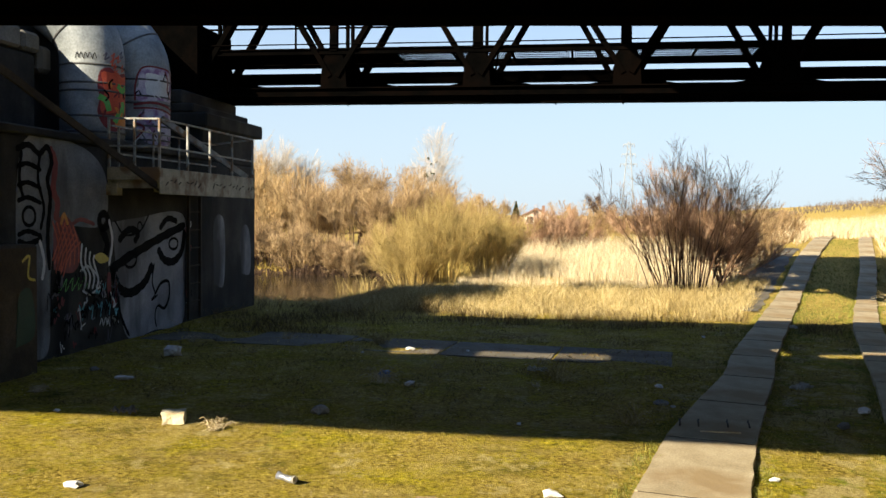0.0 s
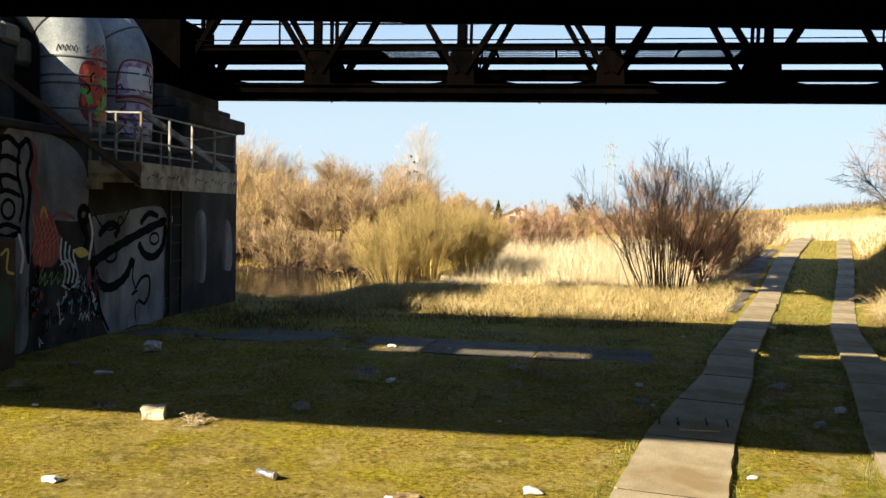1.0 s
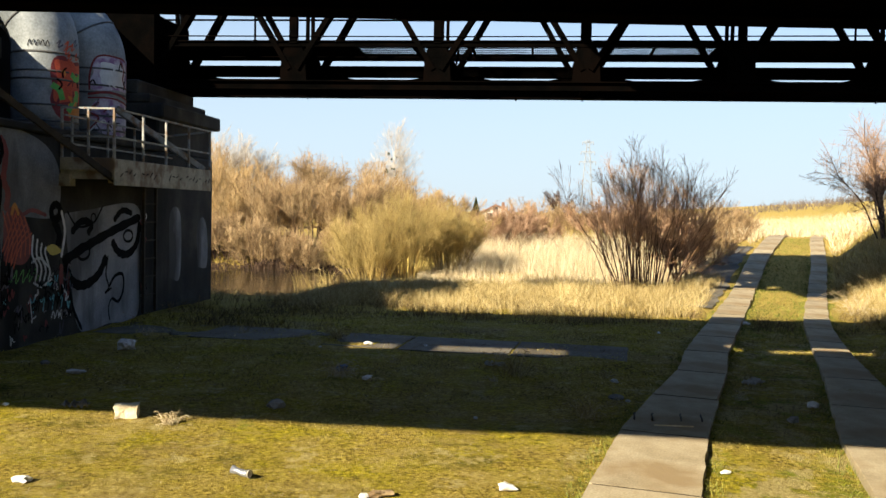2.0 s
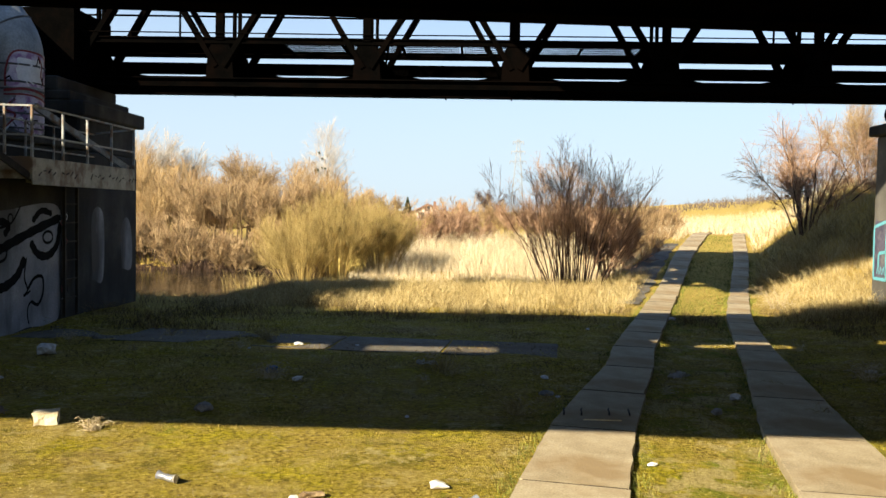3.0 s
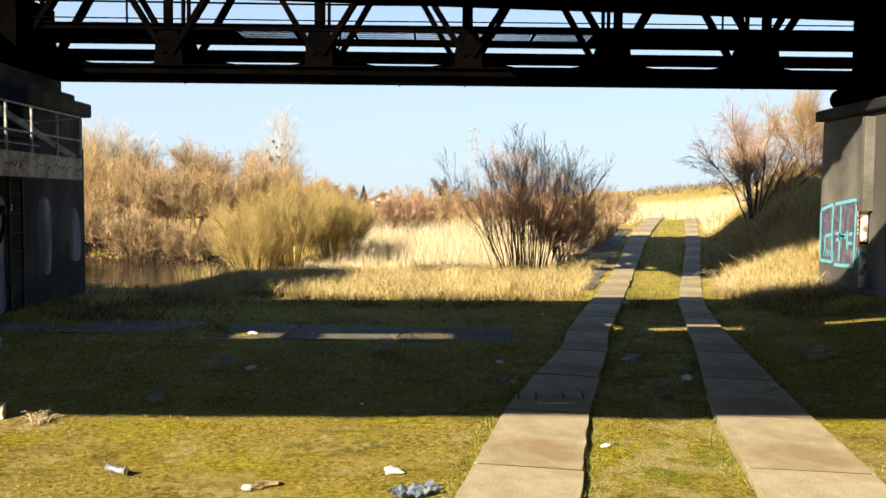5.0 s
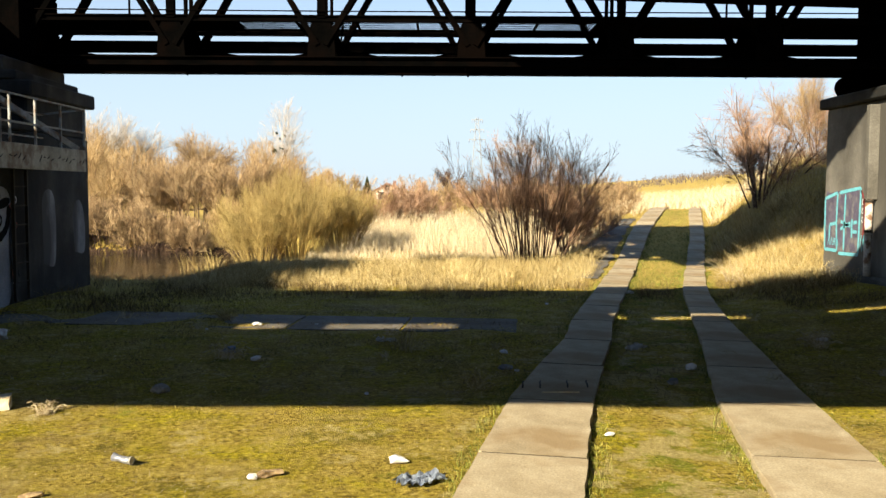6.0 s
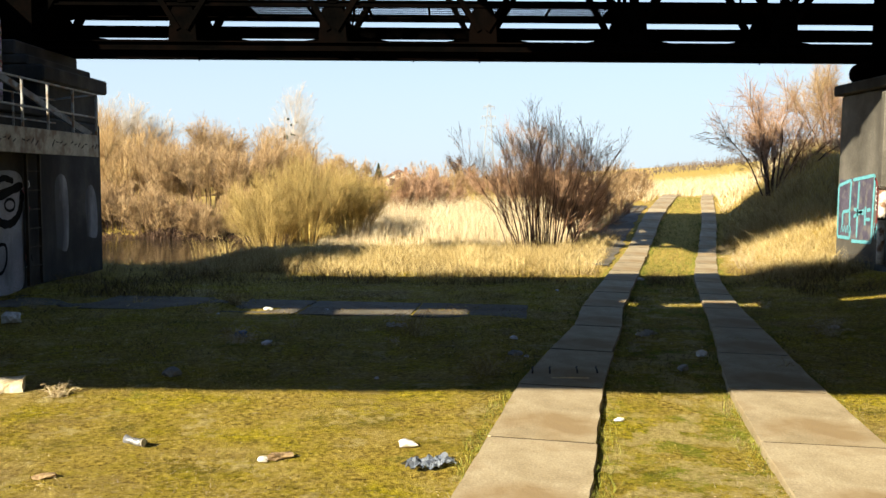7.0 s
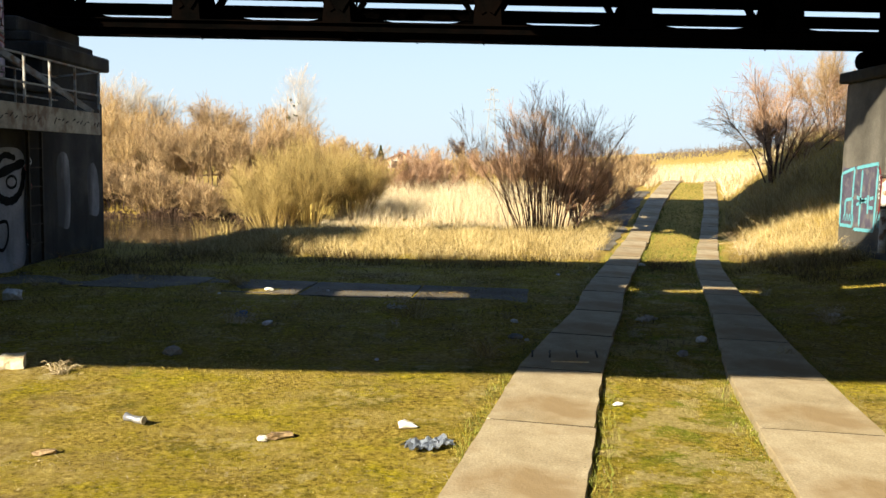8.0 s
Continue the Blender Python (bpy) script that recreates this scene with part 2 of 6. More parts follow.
M = {
    "ground": ground_material(),
    "slab": material("cast_concrete", [(0.25, 0.195, 0.115), (0.36, 0.295, 0.19), (0.46, 0.39, 0.265)], 2.2, 0.9, bump=0.25, fine=70, per_object=0.12, stain=((0.27, 0.195, 0.105), 1.3)),
    # pier concrete darkened in colour to stand for the shade under the bridges
    "pier": material("old_shade_dark_concrete", [(0.014, 0.0135, 0.012), (0.030, 0.029, 0.026), (0.060, 0.057, 0.050)], 1.3, 0.92, bump=0.5, fine=45, stain=((0.012, 0.012, 0.011), 1.2, (1, 1, 0.25))),
    "slab_dark": material("old_weathered_concrete", [(0.07, 0.058, 0.04), (0.12, 0.102, 0.075), (0.20, 0.175, 0.135)], 1.8, 0.9, bump=0.3, fine=60, per_object=0.12, stain=((0.11, 0.10, 0.075), 1.6)),
    "brown_concrete": material("brown_stained_concrete", [(0.03, 0.022, 0.014), (0.06, 0.045, 0.027), (0.11, 0.08, 0.05)], 1.6, 0.9, bump=0.4, fine=45),
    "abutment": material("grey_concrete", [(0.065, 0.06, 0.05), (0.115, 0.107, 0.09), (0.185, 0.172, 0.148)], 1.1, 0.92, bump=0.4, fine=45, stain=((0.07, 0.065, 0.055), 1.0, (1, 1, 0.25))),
    "pier_paint": material("grey_wall_paint", [(0.09, 0.10, 0.115), (0.16, 0.175, 0.195), (0.23, 0.245, 0.26)], 1.7, 0.75, bump=0.3, fine=50, stain=((0.035, 0.037, 0.04), 1.4, (1, 1, 0.3))),
    # near-black, with the bridges' shade put into the steel's colour
    "steel": material("rusty_shade_black_steel", [(0.0009, 0.0009, 0.0009), (0.0014, 0.0013, 0.0012), (0.0026, 0.0018, 0.0015)], 3, 0.85, 0.0, 0.3, 40, 0.2, stain=((0.0024, 0.0016, 0.0013), 2.0), spec=0.0),
    "rail_paint": material("chipped_grey_paint", [(0.13, 0.135, 0.135), (0.22, 0.23, 0.22), (0.32, 0.33, 0.32)], 8, 0.55, 0.1, 0.1, 60, 0.1, stain=((0.16, 0.10, 0.06), 6)),
    "cream": material("cream_steel_paint", [(0.17, 0.155, 0.11), (0.28, 0.26, 0.19), (0.36, 0.33, 0.25)], 4, 0.6, 0.0, 0.15, 50, 0.1, stain=((0.14, 0.09, 0.05), 3.5)),
    "pipe": material("galvanised_sheet", [(0.15, 0.165, 0.175), (0.23, 0.25, 0.257), (0.31, 0.325, 0.325)], 3, 0.5, 0.2, 0.06, 40, 0.05),
    "bark_dark": material("dark_bark", [(0.035, 0.02, 0.013), (0.08, 0.047, 0.03), (0.14, 0.085, 0.055)], 12, 0.9, bump=0, island=0.3),
    "twig_red": material("reddish_twigs", [(0.19, 0.10, 0.055), (0.33, 0.195, 0.115), (0.48, 0.32, 0.21)], 2, 0.8, bump=0, island=0.4),
    "twig_olive": material("willow_twigs", [(0.22, 0.15, 0.05), (0.36, 0.26, 0.09), (0.50, 0.38, 0.15)], 2, 0.75, bump=0, island=0.4),
    "twig_orange": material("golden_willow_twigs", [(0.26, 0.165, 0.07), (0.41, 0.27, 0.12), (0.53, 0.38, 0.19)], 1, 0.75, bump=0, island=0.4),
    "twig_brown": material("brown_twigs", [(0.20, 0.125, 0.06), (0.34, 0.225, 0.115), (0.47, 0.335, 0.18)], 1, 0.8, bump=0, island=0.4),
    "twig_grey": material("pale_grey_twigs", [(0.30, 0.26, 0.22), (0.42, 0.38, 0.33), (0.54, 0.49, 0.44)], 1, 0.8, bump=0, island=0.4),
    "reed": material("dry_reeds", [(0.36, 0.275, 0.155), (0.52, 0.425, 0.265), (0.66, 0.565, 0.39)], 1.2, 0.85, bump=0, island=0.45),
    "dry_grass": material("dry_tall_grass", [(0.20, 0.14, 0.05), (0.37, 0.28, 0.11), (0.55, 0.44, 0.22)], 0.9, 0.85, bump=0, island=0.5),
    "green_grass": material("short_grass", [(0.10, 0.095, 0.006), (0.34, 0.29, 0.022), (0.66, 0.53, 0.14)], 0.8, 0.8, bump=0, island=0.9),
    "mistletoe": material("mistletoe", [(0.03, 0.04, 0.012), (0.06, 0.07, 0.02)], 2, 0.8, bump=0, island=0.3),
    "brown_grass": material("brown_grass_blades", [(0.07, 0.045, 0.02), (0.14, 0.095, 0.04), (0.24, 0.17, 0.075)], 1.0, 0.9, bump=0, island=0.5),
    "leaf_crumb": material("dead_leaf_crumbs", [(0.03, 0.02, 0.006), (0.14, 0.105, 0.02), (0.42, 0.34, 0.08), (0.78, 0.64, 0.34)], 1.0, 0.9, bump=0, island=1.1),
    "edge_grass": material("fresh_grass", [(0.07, 0.09, 0.010), (0.14, 0.155, 0.018), (0.26, 0.25, 0.05)], 1.0, 0.75, bump=0, island=0.4),
    "pipe_band": material("dark_seam", [(0.05, 0.05, 0.05), (0.10, 0.10, 0.10)], 8, 0.6, 0.2, bump=0),
    "pier_metal": material("rusty_iron", [(0.022, 0.018, 0.014), (0.05, 0.04, 0.03)], 8, 0.8, 0.1, 0.1),
    "white_peel": material("peeling_white_paint", [(0.30, 0.26, 0.21), (0.52, 0.48, 0.42), (0.62, 0.59, 0.53)], 9, 0.7, bump=0.2, stain=((0.18, 0.10, 0.06), 7)),
    "panel_paint": material("pale_panel_paint", [(0.14, 0.15, 0.175), (0.22, 0.235, 0.265), (0.30, 0.31, 0.335)], 1.5, 0.7, bump=0.2, fine=50, stain=((0.07, 0.075, 0.085), 1.6, (1, 1, 0.3))),
    "paint_black": material("black_spray", [(0.003, 0.003, 0.0035), (0.007, 0.007, 0.008)], 6, 0.8, bump=0, spec=0.05),
    "paint_white": material("white_spray", [(0.50, 0.52, 0.52), (0.66, 0.67, 0.67)], 6, 0.6, bump=0),
    "paint_red": material("red_spray", [(0.42, 0.06, 0.03), (0.55, 0.10, 0.05)], 6, 0.6, bump=0),
    "paint_darkred": material("dark_red_spray", [(0.13, 0.018, 0.022), (0.22, 0.035, 0.035)], 5, 0.6, bump=0),
    "paint_orange": material("orange_spray", [(0.55, 0.18, 0.03), (0.65, 0.26, 0.05)], 6, 0.6, bump=0),
    "paint_yellow": material("yellow_spray", [(0.55, 0.42, 0.07), (0.62, 0.50, 0.10)], 6, 0.6, bump=0),
    "paint_green": material("green_spray", [(0.07, 0.30, 0.06), (0.12, 0.42, 0.10)], 6, 0.6, bump=0),
    "paint_moss": material("dark_green_spray", [(0.012, 0.04, 0.018), (0.025, 0.065, 0.03)], 5, 0.6, bump=0),
    "paint_teal": material("teal_spray", [(0.10, 0.36, 0.42), (0.16, 0.48, 0.55)], 6, 0.6, bump=0),
    "paint_violet": material("violet_spray", [(0.05, 0.045, 0.075), (0.12, 0.11, 0.15)], 4, 0.7, bump=0, stain=((0.16, 0.15, 0.15), 5)),
    "paint_lilac": material("lilac_spray", [(0.38, 0.36, 0.48), (0.56, 0.50, 0.56)], 5, 0.6, bump=0, stain=((0.25, 0.14, 0.28), 6)),
    "litter_white": material("white_plastic", [(0.55, 0.55, 0.53), (0.74, 0.74, 0.72)], 14, 0.5, bump=0.2, fine=40, stain=((0.40, 0.36, 0.30), 12)),
    "litter_grey": material("grey_scrap", [(0.16, 0.15, 0.14), (0.30, 0.29, 0.27)], 14, 0.7, bump=0.3),
    "litter_brown": material("splintered_wood", [(0.14, 0.085, 0.04), (0.40, 0.29, 0.16)], 22, 0.85, bump=0.4),
    "litter_blue": material("blue_plastic", [(0.05, 0.12, 0.30), (0.10, 0.22, 0.45)], 14, 0.4, bump=0.2),
    "bag_blue": material("grey_blue_film", [(0.16, 0.20, 0.27), (0.34, 0.38, 0.45)], 18, 0.35, bump=0.3),
    "can_metal": material("dented_can", [(0.22, 0.23, 0.27), (0.45, 0.46, 0.48)], 20, 0.35, 0.6, 0.2),
    "pale_block": material("aerated_block", [(0.48, 0.40, 0.26), (0.62, 0.54, 0.38), (0.70, 0.64, 0.50)], 14, 0.95, bump=0.4, fine=80),
    "roof_brown": material("brown_roof", [(0.16, 0.085, 0.06), (0.24, 0.14, 0.10)], 2, 0.85),
    "house_wall": material("pale_render", [(0.55, 0.52, 0.46), (0.66, 0.63, 0.57)], 1, 0.9),
    "window_dark": material("window_glass", [(0.03, 0.035, 0.04), (0.06, 0.065, 0.07)], 1, 0.15, bump=0),
    "pylon_steel": material("zinc_steel", [(0.20, 0.22, 0.24), (0.28, 0.30, 0.32)], 1, 0.7, 0.0, bump=0),
    "far_wood": material("distant_bare_wood", [(0.09, 0.068, 0.05), (0.14, 0.105, 0.08), (0.19, 0.145, 0.11)], 0.05, 0.9, bump=0, island=0.4),
}


# ---------------------------------------------------------------- mesh helpers
def mesh_of(name, verts, faces, mat, smooth=False):
    """A mesh from a vertex array and an array of faces with equal corner counts."""
    verts, faces = np.asarray(verts, np.float32), np.asarray(faces, np.int32)
    me = bpy.data.meshes.new(name)
    k = faces.shape[1]
    me.vertices.add(len(verts))
    me.vertices.foreach_set("co", verts.ravel())
    me.loops.add(faces.size)
    me.loops.foreach_set("vertex_index", faces.ravel())
    me.polygons.add(len(faces))
    me.polygons.foreach_set("loop_start", np.arange(0, faces.size, k, dtype=np.int32))
    if smooth:
        me.polygons.foreach_set("use_smooth", np.ones(len(faces), bool))
    me.materials.append(mat)
    me.update(calc_edges=True)
    return me


def part(name, bm, mat, parent=None, label=""):
    """Links a bmesh as one mesh object under a thing or a part."""
    me = bpy.data.meshes.new(name)
    bm.normal_update()
    bm.to_mesh(me)
    bm.free()
    me.materials.append(mat)
    ob = new(name, me)
    ob.parent = parent
    if label:
        ob["label"] = label
    return ob


def mesh_part(name, verts, faces, mat, parent=None, label="", smooth=False):
    ob = new(name, mesh_of(name, verts, faces, mat, smooth))
    ob.parent = parent
    if label:
        ob["label"] = label
    return ob


def box_into(bm, x0, x1, y0, y1, z0, z1, bevel=0.0):
    vs = [bm.verts.new((x, y, z)) for x in (x0, x1) for y in (y0, y1) for z in (z0, z1)]
    fs = [bm.faces.new([vs[i] for i in f]) for f in ((0, 1, 3, 2), (4, 6, 7, 5), (0, 4, 5, 1), (2, 3, 7, 6), (0, 2, 6, 4), (1, 5, 7, 3))]
    if bevel:
        es = list({e for f in fs for e in f.edges})
        bmesh.ops.bevel(bm, geom=es, offset=bevel, segments=1, affect="EDGES")
    return vs


def box(x0, x1, y0, y1, z0, z1, bevel=0.0):
    bm = bmesh.new()
    box_into(bm, x0, x1, y0, y1, z0, z1, bevel)
    return bm


def beam_into(bm, a, b, wide, deep, up=Vector((0, 0, 1))):
    """A square-edged bar from a to b."""
    a, b = Vector(a), Vector(b)
    d = (b - a).normalized()
    s = d.cross(up)
    if s.length < 1e-4:
        s = d.cross(Vector((0, 1, 0)))
    s.normalize()
    u = s.cross(d)
    ring = [s * (wide / 2) * i + u * (deep / 2) * j for i, j in ((-1, -1), (1, -1), (1, 1), (-1, 1))]
    v = [bm.verts.new(p + r) for p in (a, b) for r in ring]
    for i in range(4):
        bm.faces.new((v[i], v[(i + 1) % 4], v[4 + (i + 1) % 4], v[4 + i]))
    bm.faces.new(v[3::-1])
    bm.faces.new(v[4:])


def beam(a, b, wide, deep, up=Vector((0, 0, 1))):
    bm = bmesh.new()
    beam_into(bm, a, b, wide, deep, up)
    return bm


def sweep(points, radius, sides=12, caps=True):
    """A round tube along points; radius a number or one per point."""
    bm = bmesh.new()
    pts = [Vector(p) for p in points]
    rad = radius if isinstance(radius, (list, tuple)) else [radius] * len(pts)
    rings = []
    ref = Vector((0.13, 0.95, 0.27)).normalized()
    for i, p in enumerate(pts):
        d = (pts[min(i + 1, len(pts) - 1)] - pts[max(i - 1, 0)]).normalized()
        s = d.cross(ref).normalized()
        u = s.cross(d)
        rings.append([bm.verts.new(p + (s * math.cos(a) + u * math.sin(a)) * rad[i]) for a in (2 * math.pi * k / sides for k in range(sides))])
    for r0, r1 in zip(rings, rings[1:]):
        for k in range(sides):
            f = bm.faces.new((r0[k], r0[(k + 1) % sides], r1[(k + 1) % sides], r1[k]))
            f.smooth = True
    if caps:
        bm.faces.new(rings[0][::-1]), bm.faces.new(rings[-1])
    return bm


def thing(name, label, category, at=(0, 0, 0), group="", kind=""):
    ob = new(name)
    ob.location = at
    ob.empty_display_size = 0.1
    return tagged(ob, label, category, group, kind)


# ---------------------------------------------------------------- lie of the land
def step(a, b, v):
    t = np.clip((v - a) / (b - a), 0, 1)
    return t * t * (3 - 2 * t)


def ripple(x, y, size):
    return (np.sin(x / size * 2.1 + 1.3 * np.sin(y / size * 1.7 + 0.4)) + np.sin(y / size * 2.7 + 1.1 * np.sin(x / size * 1.9 + 2.0))) * 0.5


ROAD_Y = (0, 7, 9.3, 11, 14, 16, 19.1, 23.6, 29, 33, 40)


def road_left(y):
    """x of the left edge of the left row of slabs."""
    return np.interp(y, ROAD_Y, (-0.86, 0.66, 1.38, 1.74, 2.56, 3.08, 3.95, 5.2, 6.93, 8.2, 10.5))


def road_right(y):
    """x of the right edge of the right row of slabs."""
    return np.interp(y, ROAD_Y, (1.82, 2.94, 3.37, 3.67, 4.34, 4.92, 5.84, 7.2, 8.7, 9.9, 12.0))


def left_width(y):
    """Bare width of the left row, narrower where turf has grown over it."""
    return np.interp(y, (0, 7, 9.3, 11, 14, 19, 29), (0.74, 0.64, 0.49, 0.50, 0.49, 0.46, 0.52))


def right_width(y):
    return np.interp(y, (0, 7, 8.5, 11, 14, 19, 29), (0.80, 0.70, 0.56, 0.41, 0.39, 0.37, 0.38))


def road_height(y):
    """The track lies flat under the bridges and climbs the rise behind them."""
    return np.interp(y, [13, 17.5, 19.5, 22.5, 26, 29, 31, 34, 40, 70, 200], [0, 0.02, 0.10, 0.36, 0.70, 0.92, 1.0, 1.0, 0.9, 0.6, 0.5])


RIVER = -0.62


def land(x, y):
    x, y = np.asarray(x, float), np.asarray(y, float)
    z = 0.018 * ripple(x, y, 1.3) + 0.008 * ripple(x, y, 0.35)
    ramp = road_height(y)
    rl, rr = road_left(np.minimum(y, 40)), road_right(np.minimum(y, 40))
    side = step(rl - 2.2, rl - 0.5, x)
    west = step(-4.0, -5.6, x)
    low = -0.30 * step(18.5, 24, y) + 0.30 * step(31.2, 32.6, y) + 0.05 * ripple(x, y, 6) * step(15, 20, y)
    low = low - 0.46 * west * step(15.3, 20.5, y) * (1 - step(31.0, 32.4, y))
    z = z + ramp * side + low * (1 - side)
    # bank beside the road and behind the far support
    over = np.maximum(0, x - rr - 0.35)
    z = z + np.minimum(over * 0.11, 0.4) * step(7, 11, y) * (1 - step(15, 17, y))
    z = z + np.minimum(over * np.interp(y, [15, 19, 22], [0.45, 0.6, 0.95]), 1.9) * step(14.8, 18, y) * (1 - 0.9 * step(25, 37, y))
    # grassy rise far behind the road
    z = z + 5.5 * step(6, 70, x - y * 0.06) * step(26, 70, y)
    # unseen embankment added behind the viewer to hold back skylight
    z = z + 7.5 * step(-6, -18, y)
    # river bed
    shore = -5.5 - 0.10 * (y - 22) + 0.35 * ripple(x, y, 2.2)
    bed = step(20.6, 22.2, y + 0.3 * ripple(x, y, 1.8)) * (1 - step(31.2, 32.4, y + 0.4 * ripple(x, y, 2.5))) * step(shore + 0.6, shore - 0.8, x)
    z = z * (1 - bed) + (RIVER - 0.5) * bed
    return z


def land_at(x, y):
    return float(land(x, y))


# ---------------------------------------------------------------- ground and water
def build_ground():
    def axis(fine_lo, fine_hi, step_, far):
        a = list(np.arange(fine_lo, fine_hi, step_))
        d, v = step_, fine_hi
        while v < far:
            a.append(v)
            d *= 1.13
            v += d
        d, v = step_, fine_lo
        while v > -far:
            d *= 1.13
            v -= d
            a.insert(0, v)
        return np.array(a)
    xs, ys = axis(-7, 9, 0.12, 2500), axis(2.5, 26, 0.12, 2500)
    X, Y = np.meshgrid(xs, ys)
    Z = land(X, Y)
    v = np.stack([X, Y, Z], -1).reshape(-1, 3)
    i = (np.arange(len(ys) - 1)[:, None] * len(xs) + np.arange(len(xs) - 1)[None]).reshape(-1)
    f = np.stack([i, i + 1, i + 1 + len(xs), i + len(xs)], 1)
    ob = new("ground", mesh_of("ground", v, f, M["ground"], True))
    tagged(ob, "trampled mossy grass and bare earth with dry straw", "ground", kind="structure")


build_ground()


def build_water():
    m = bpy.data.materials.new("river_water")
    m.use_nodes = True
    n, l = m.node_tree.nodes, m.node_tree.links
    b = n["Principled BSDF"]
    b.inputs["Base Color"].default_value = (0.030, 0.024, 0.014, 1)
    b.inputs["Roughness"].default_value = 0.06
    b.inputs["IOR"].default_value = 1.33
    co, t, bp, mp = (n.new("ShaderNode" + k) for k in ("TexCoord", "TexNoise", "Bump", "Mapping"))
    mp.inputs["Scale"].default_value = (1.2, 3.2, 1)
    t.inputs["Scale"].default_value, t.inputs["Detail"].default_value = 1.6, 4
    bp.inputs["Strength"].default_value, bp.inputs["Distance"].default_value = 0.16, 0.05
    l.new(co.outputs["Object"], mp.inputs[0]), l.new(mp.outputs[0], t.inputs["Vector"])
    l.new(t.outputs[0], bp.inputs["Height"]), l.new(bp.outputs[0], b.inputs["Normal"])
    bm = bmesh.new()
    bmesh.ops.create_grid(bm, x_segments=8, y_segments=8, size=1)
    bmesh.ops.transform(bm, matrix=Matrix.Translation((-30, 28, RIVER)) @ Matrix.Diagonal((27, 7.5, 1, 1)), verts=bm.verts)
    tagged(part("water", bm, m), "calm brown river water reflecting trees", "river", kind="structure")


build_water()

# ---------------------------------------------------------------- the two supports of the bridges
WX, EX = -5.9, 6.7            # faces of the west pier and the east abutment


def build_pier():
    p = thing("wall_west", "weathered concrete bridge pier, darkened to stand for shade", "bridge pier", (WX, 12, 0), kind="structure")
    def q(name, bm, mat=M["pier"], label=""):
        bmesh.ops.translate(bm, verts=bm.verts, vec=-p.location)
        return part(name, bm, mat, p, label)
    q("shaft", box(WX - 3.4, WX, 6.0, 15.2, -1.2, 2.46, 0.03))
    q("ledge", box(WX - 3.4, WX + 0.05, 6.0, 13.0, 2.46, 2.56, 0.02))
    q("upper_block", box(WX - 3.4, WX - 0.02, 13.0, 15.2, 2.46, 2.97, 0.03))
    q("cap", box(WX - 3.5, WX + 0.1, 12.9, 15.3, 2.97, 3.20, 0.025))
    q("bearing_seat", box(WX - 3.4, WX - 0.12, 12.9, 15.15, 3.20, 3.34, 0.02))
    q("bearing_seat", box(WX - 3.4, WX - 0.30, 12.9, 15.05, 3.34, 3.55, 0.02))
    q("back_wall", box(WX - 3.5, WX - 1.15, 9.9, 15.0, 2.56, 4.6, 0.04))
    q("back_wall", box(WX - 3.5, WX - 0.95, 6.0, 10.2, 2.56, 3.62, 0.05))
    q("coping", box(WX - 1.5, WX - 0.90, 6.0, 9.84, 3.62, 3.88, 0.03), M["abutment"])
    q("coping", box(WX - 1.5, WX - 0.9, 9.88, 10.22, 3.62, 3.86, 0.04), M["abutment"])
    q("coping", box(WX - 1.5, WX - 0.92, 10.24, 10.5, 3.40, 3.74, 0.05), M["abutment"])
    q("buttress", box(WX, WX + 0.34, 7.2, 8.28, -0.2, 1.32, 0.03), M["brown_concrete"])


build_pier()


def build_abutment():
    p = thing("wall_east", "sunlit grey concrete bridge abutment", "bridge abutment", (EX, 12, 0), kind="structure")
    def q(name, bm, mat=M["abutment"], label=""):
        bmesh.ops.translate(bm, verts=bm.verts, vec=-p.location)
        return part(name, bm, mat, p, label)
    q("shaft", box(EX, EX + 2.5, -2.0, 15.2, -0.5, 3.03, 0.03))
    q("plinth", box(EX - 0.06, EX + 0.1, -2.0, 15.22, -0.5, 0.34, 0.03))
    # cap and back wall take the pier's shade-darkened concrete
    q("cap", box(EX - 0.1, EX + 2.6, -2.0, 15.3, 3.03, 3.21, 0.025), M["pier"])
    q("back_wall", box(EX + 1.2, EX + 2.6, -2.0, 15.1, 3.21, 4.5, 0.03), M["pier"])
    q("bearing", sweep([(EX + 0.28, 14.8, 3.40), (EX + 0.28, 15.2, 3.40)], 0.18, 14), M["steel"])
    q("bearing_block", box(EX + 0.3, EX + 1.2, 14.7, 15.2, 3.21, 3.58, 0.02), M["steel"])


build_abutment()


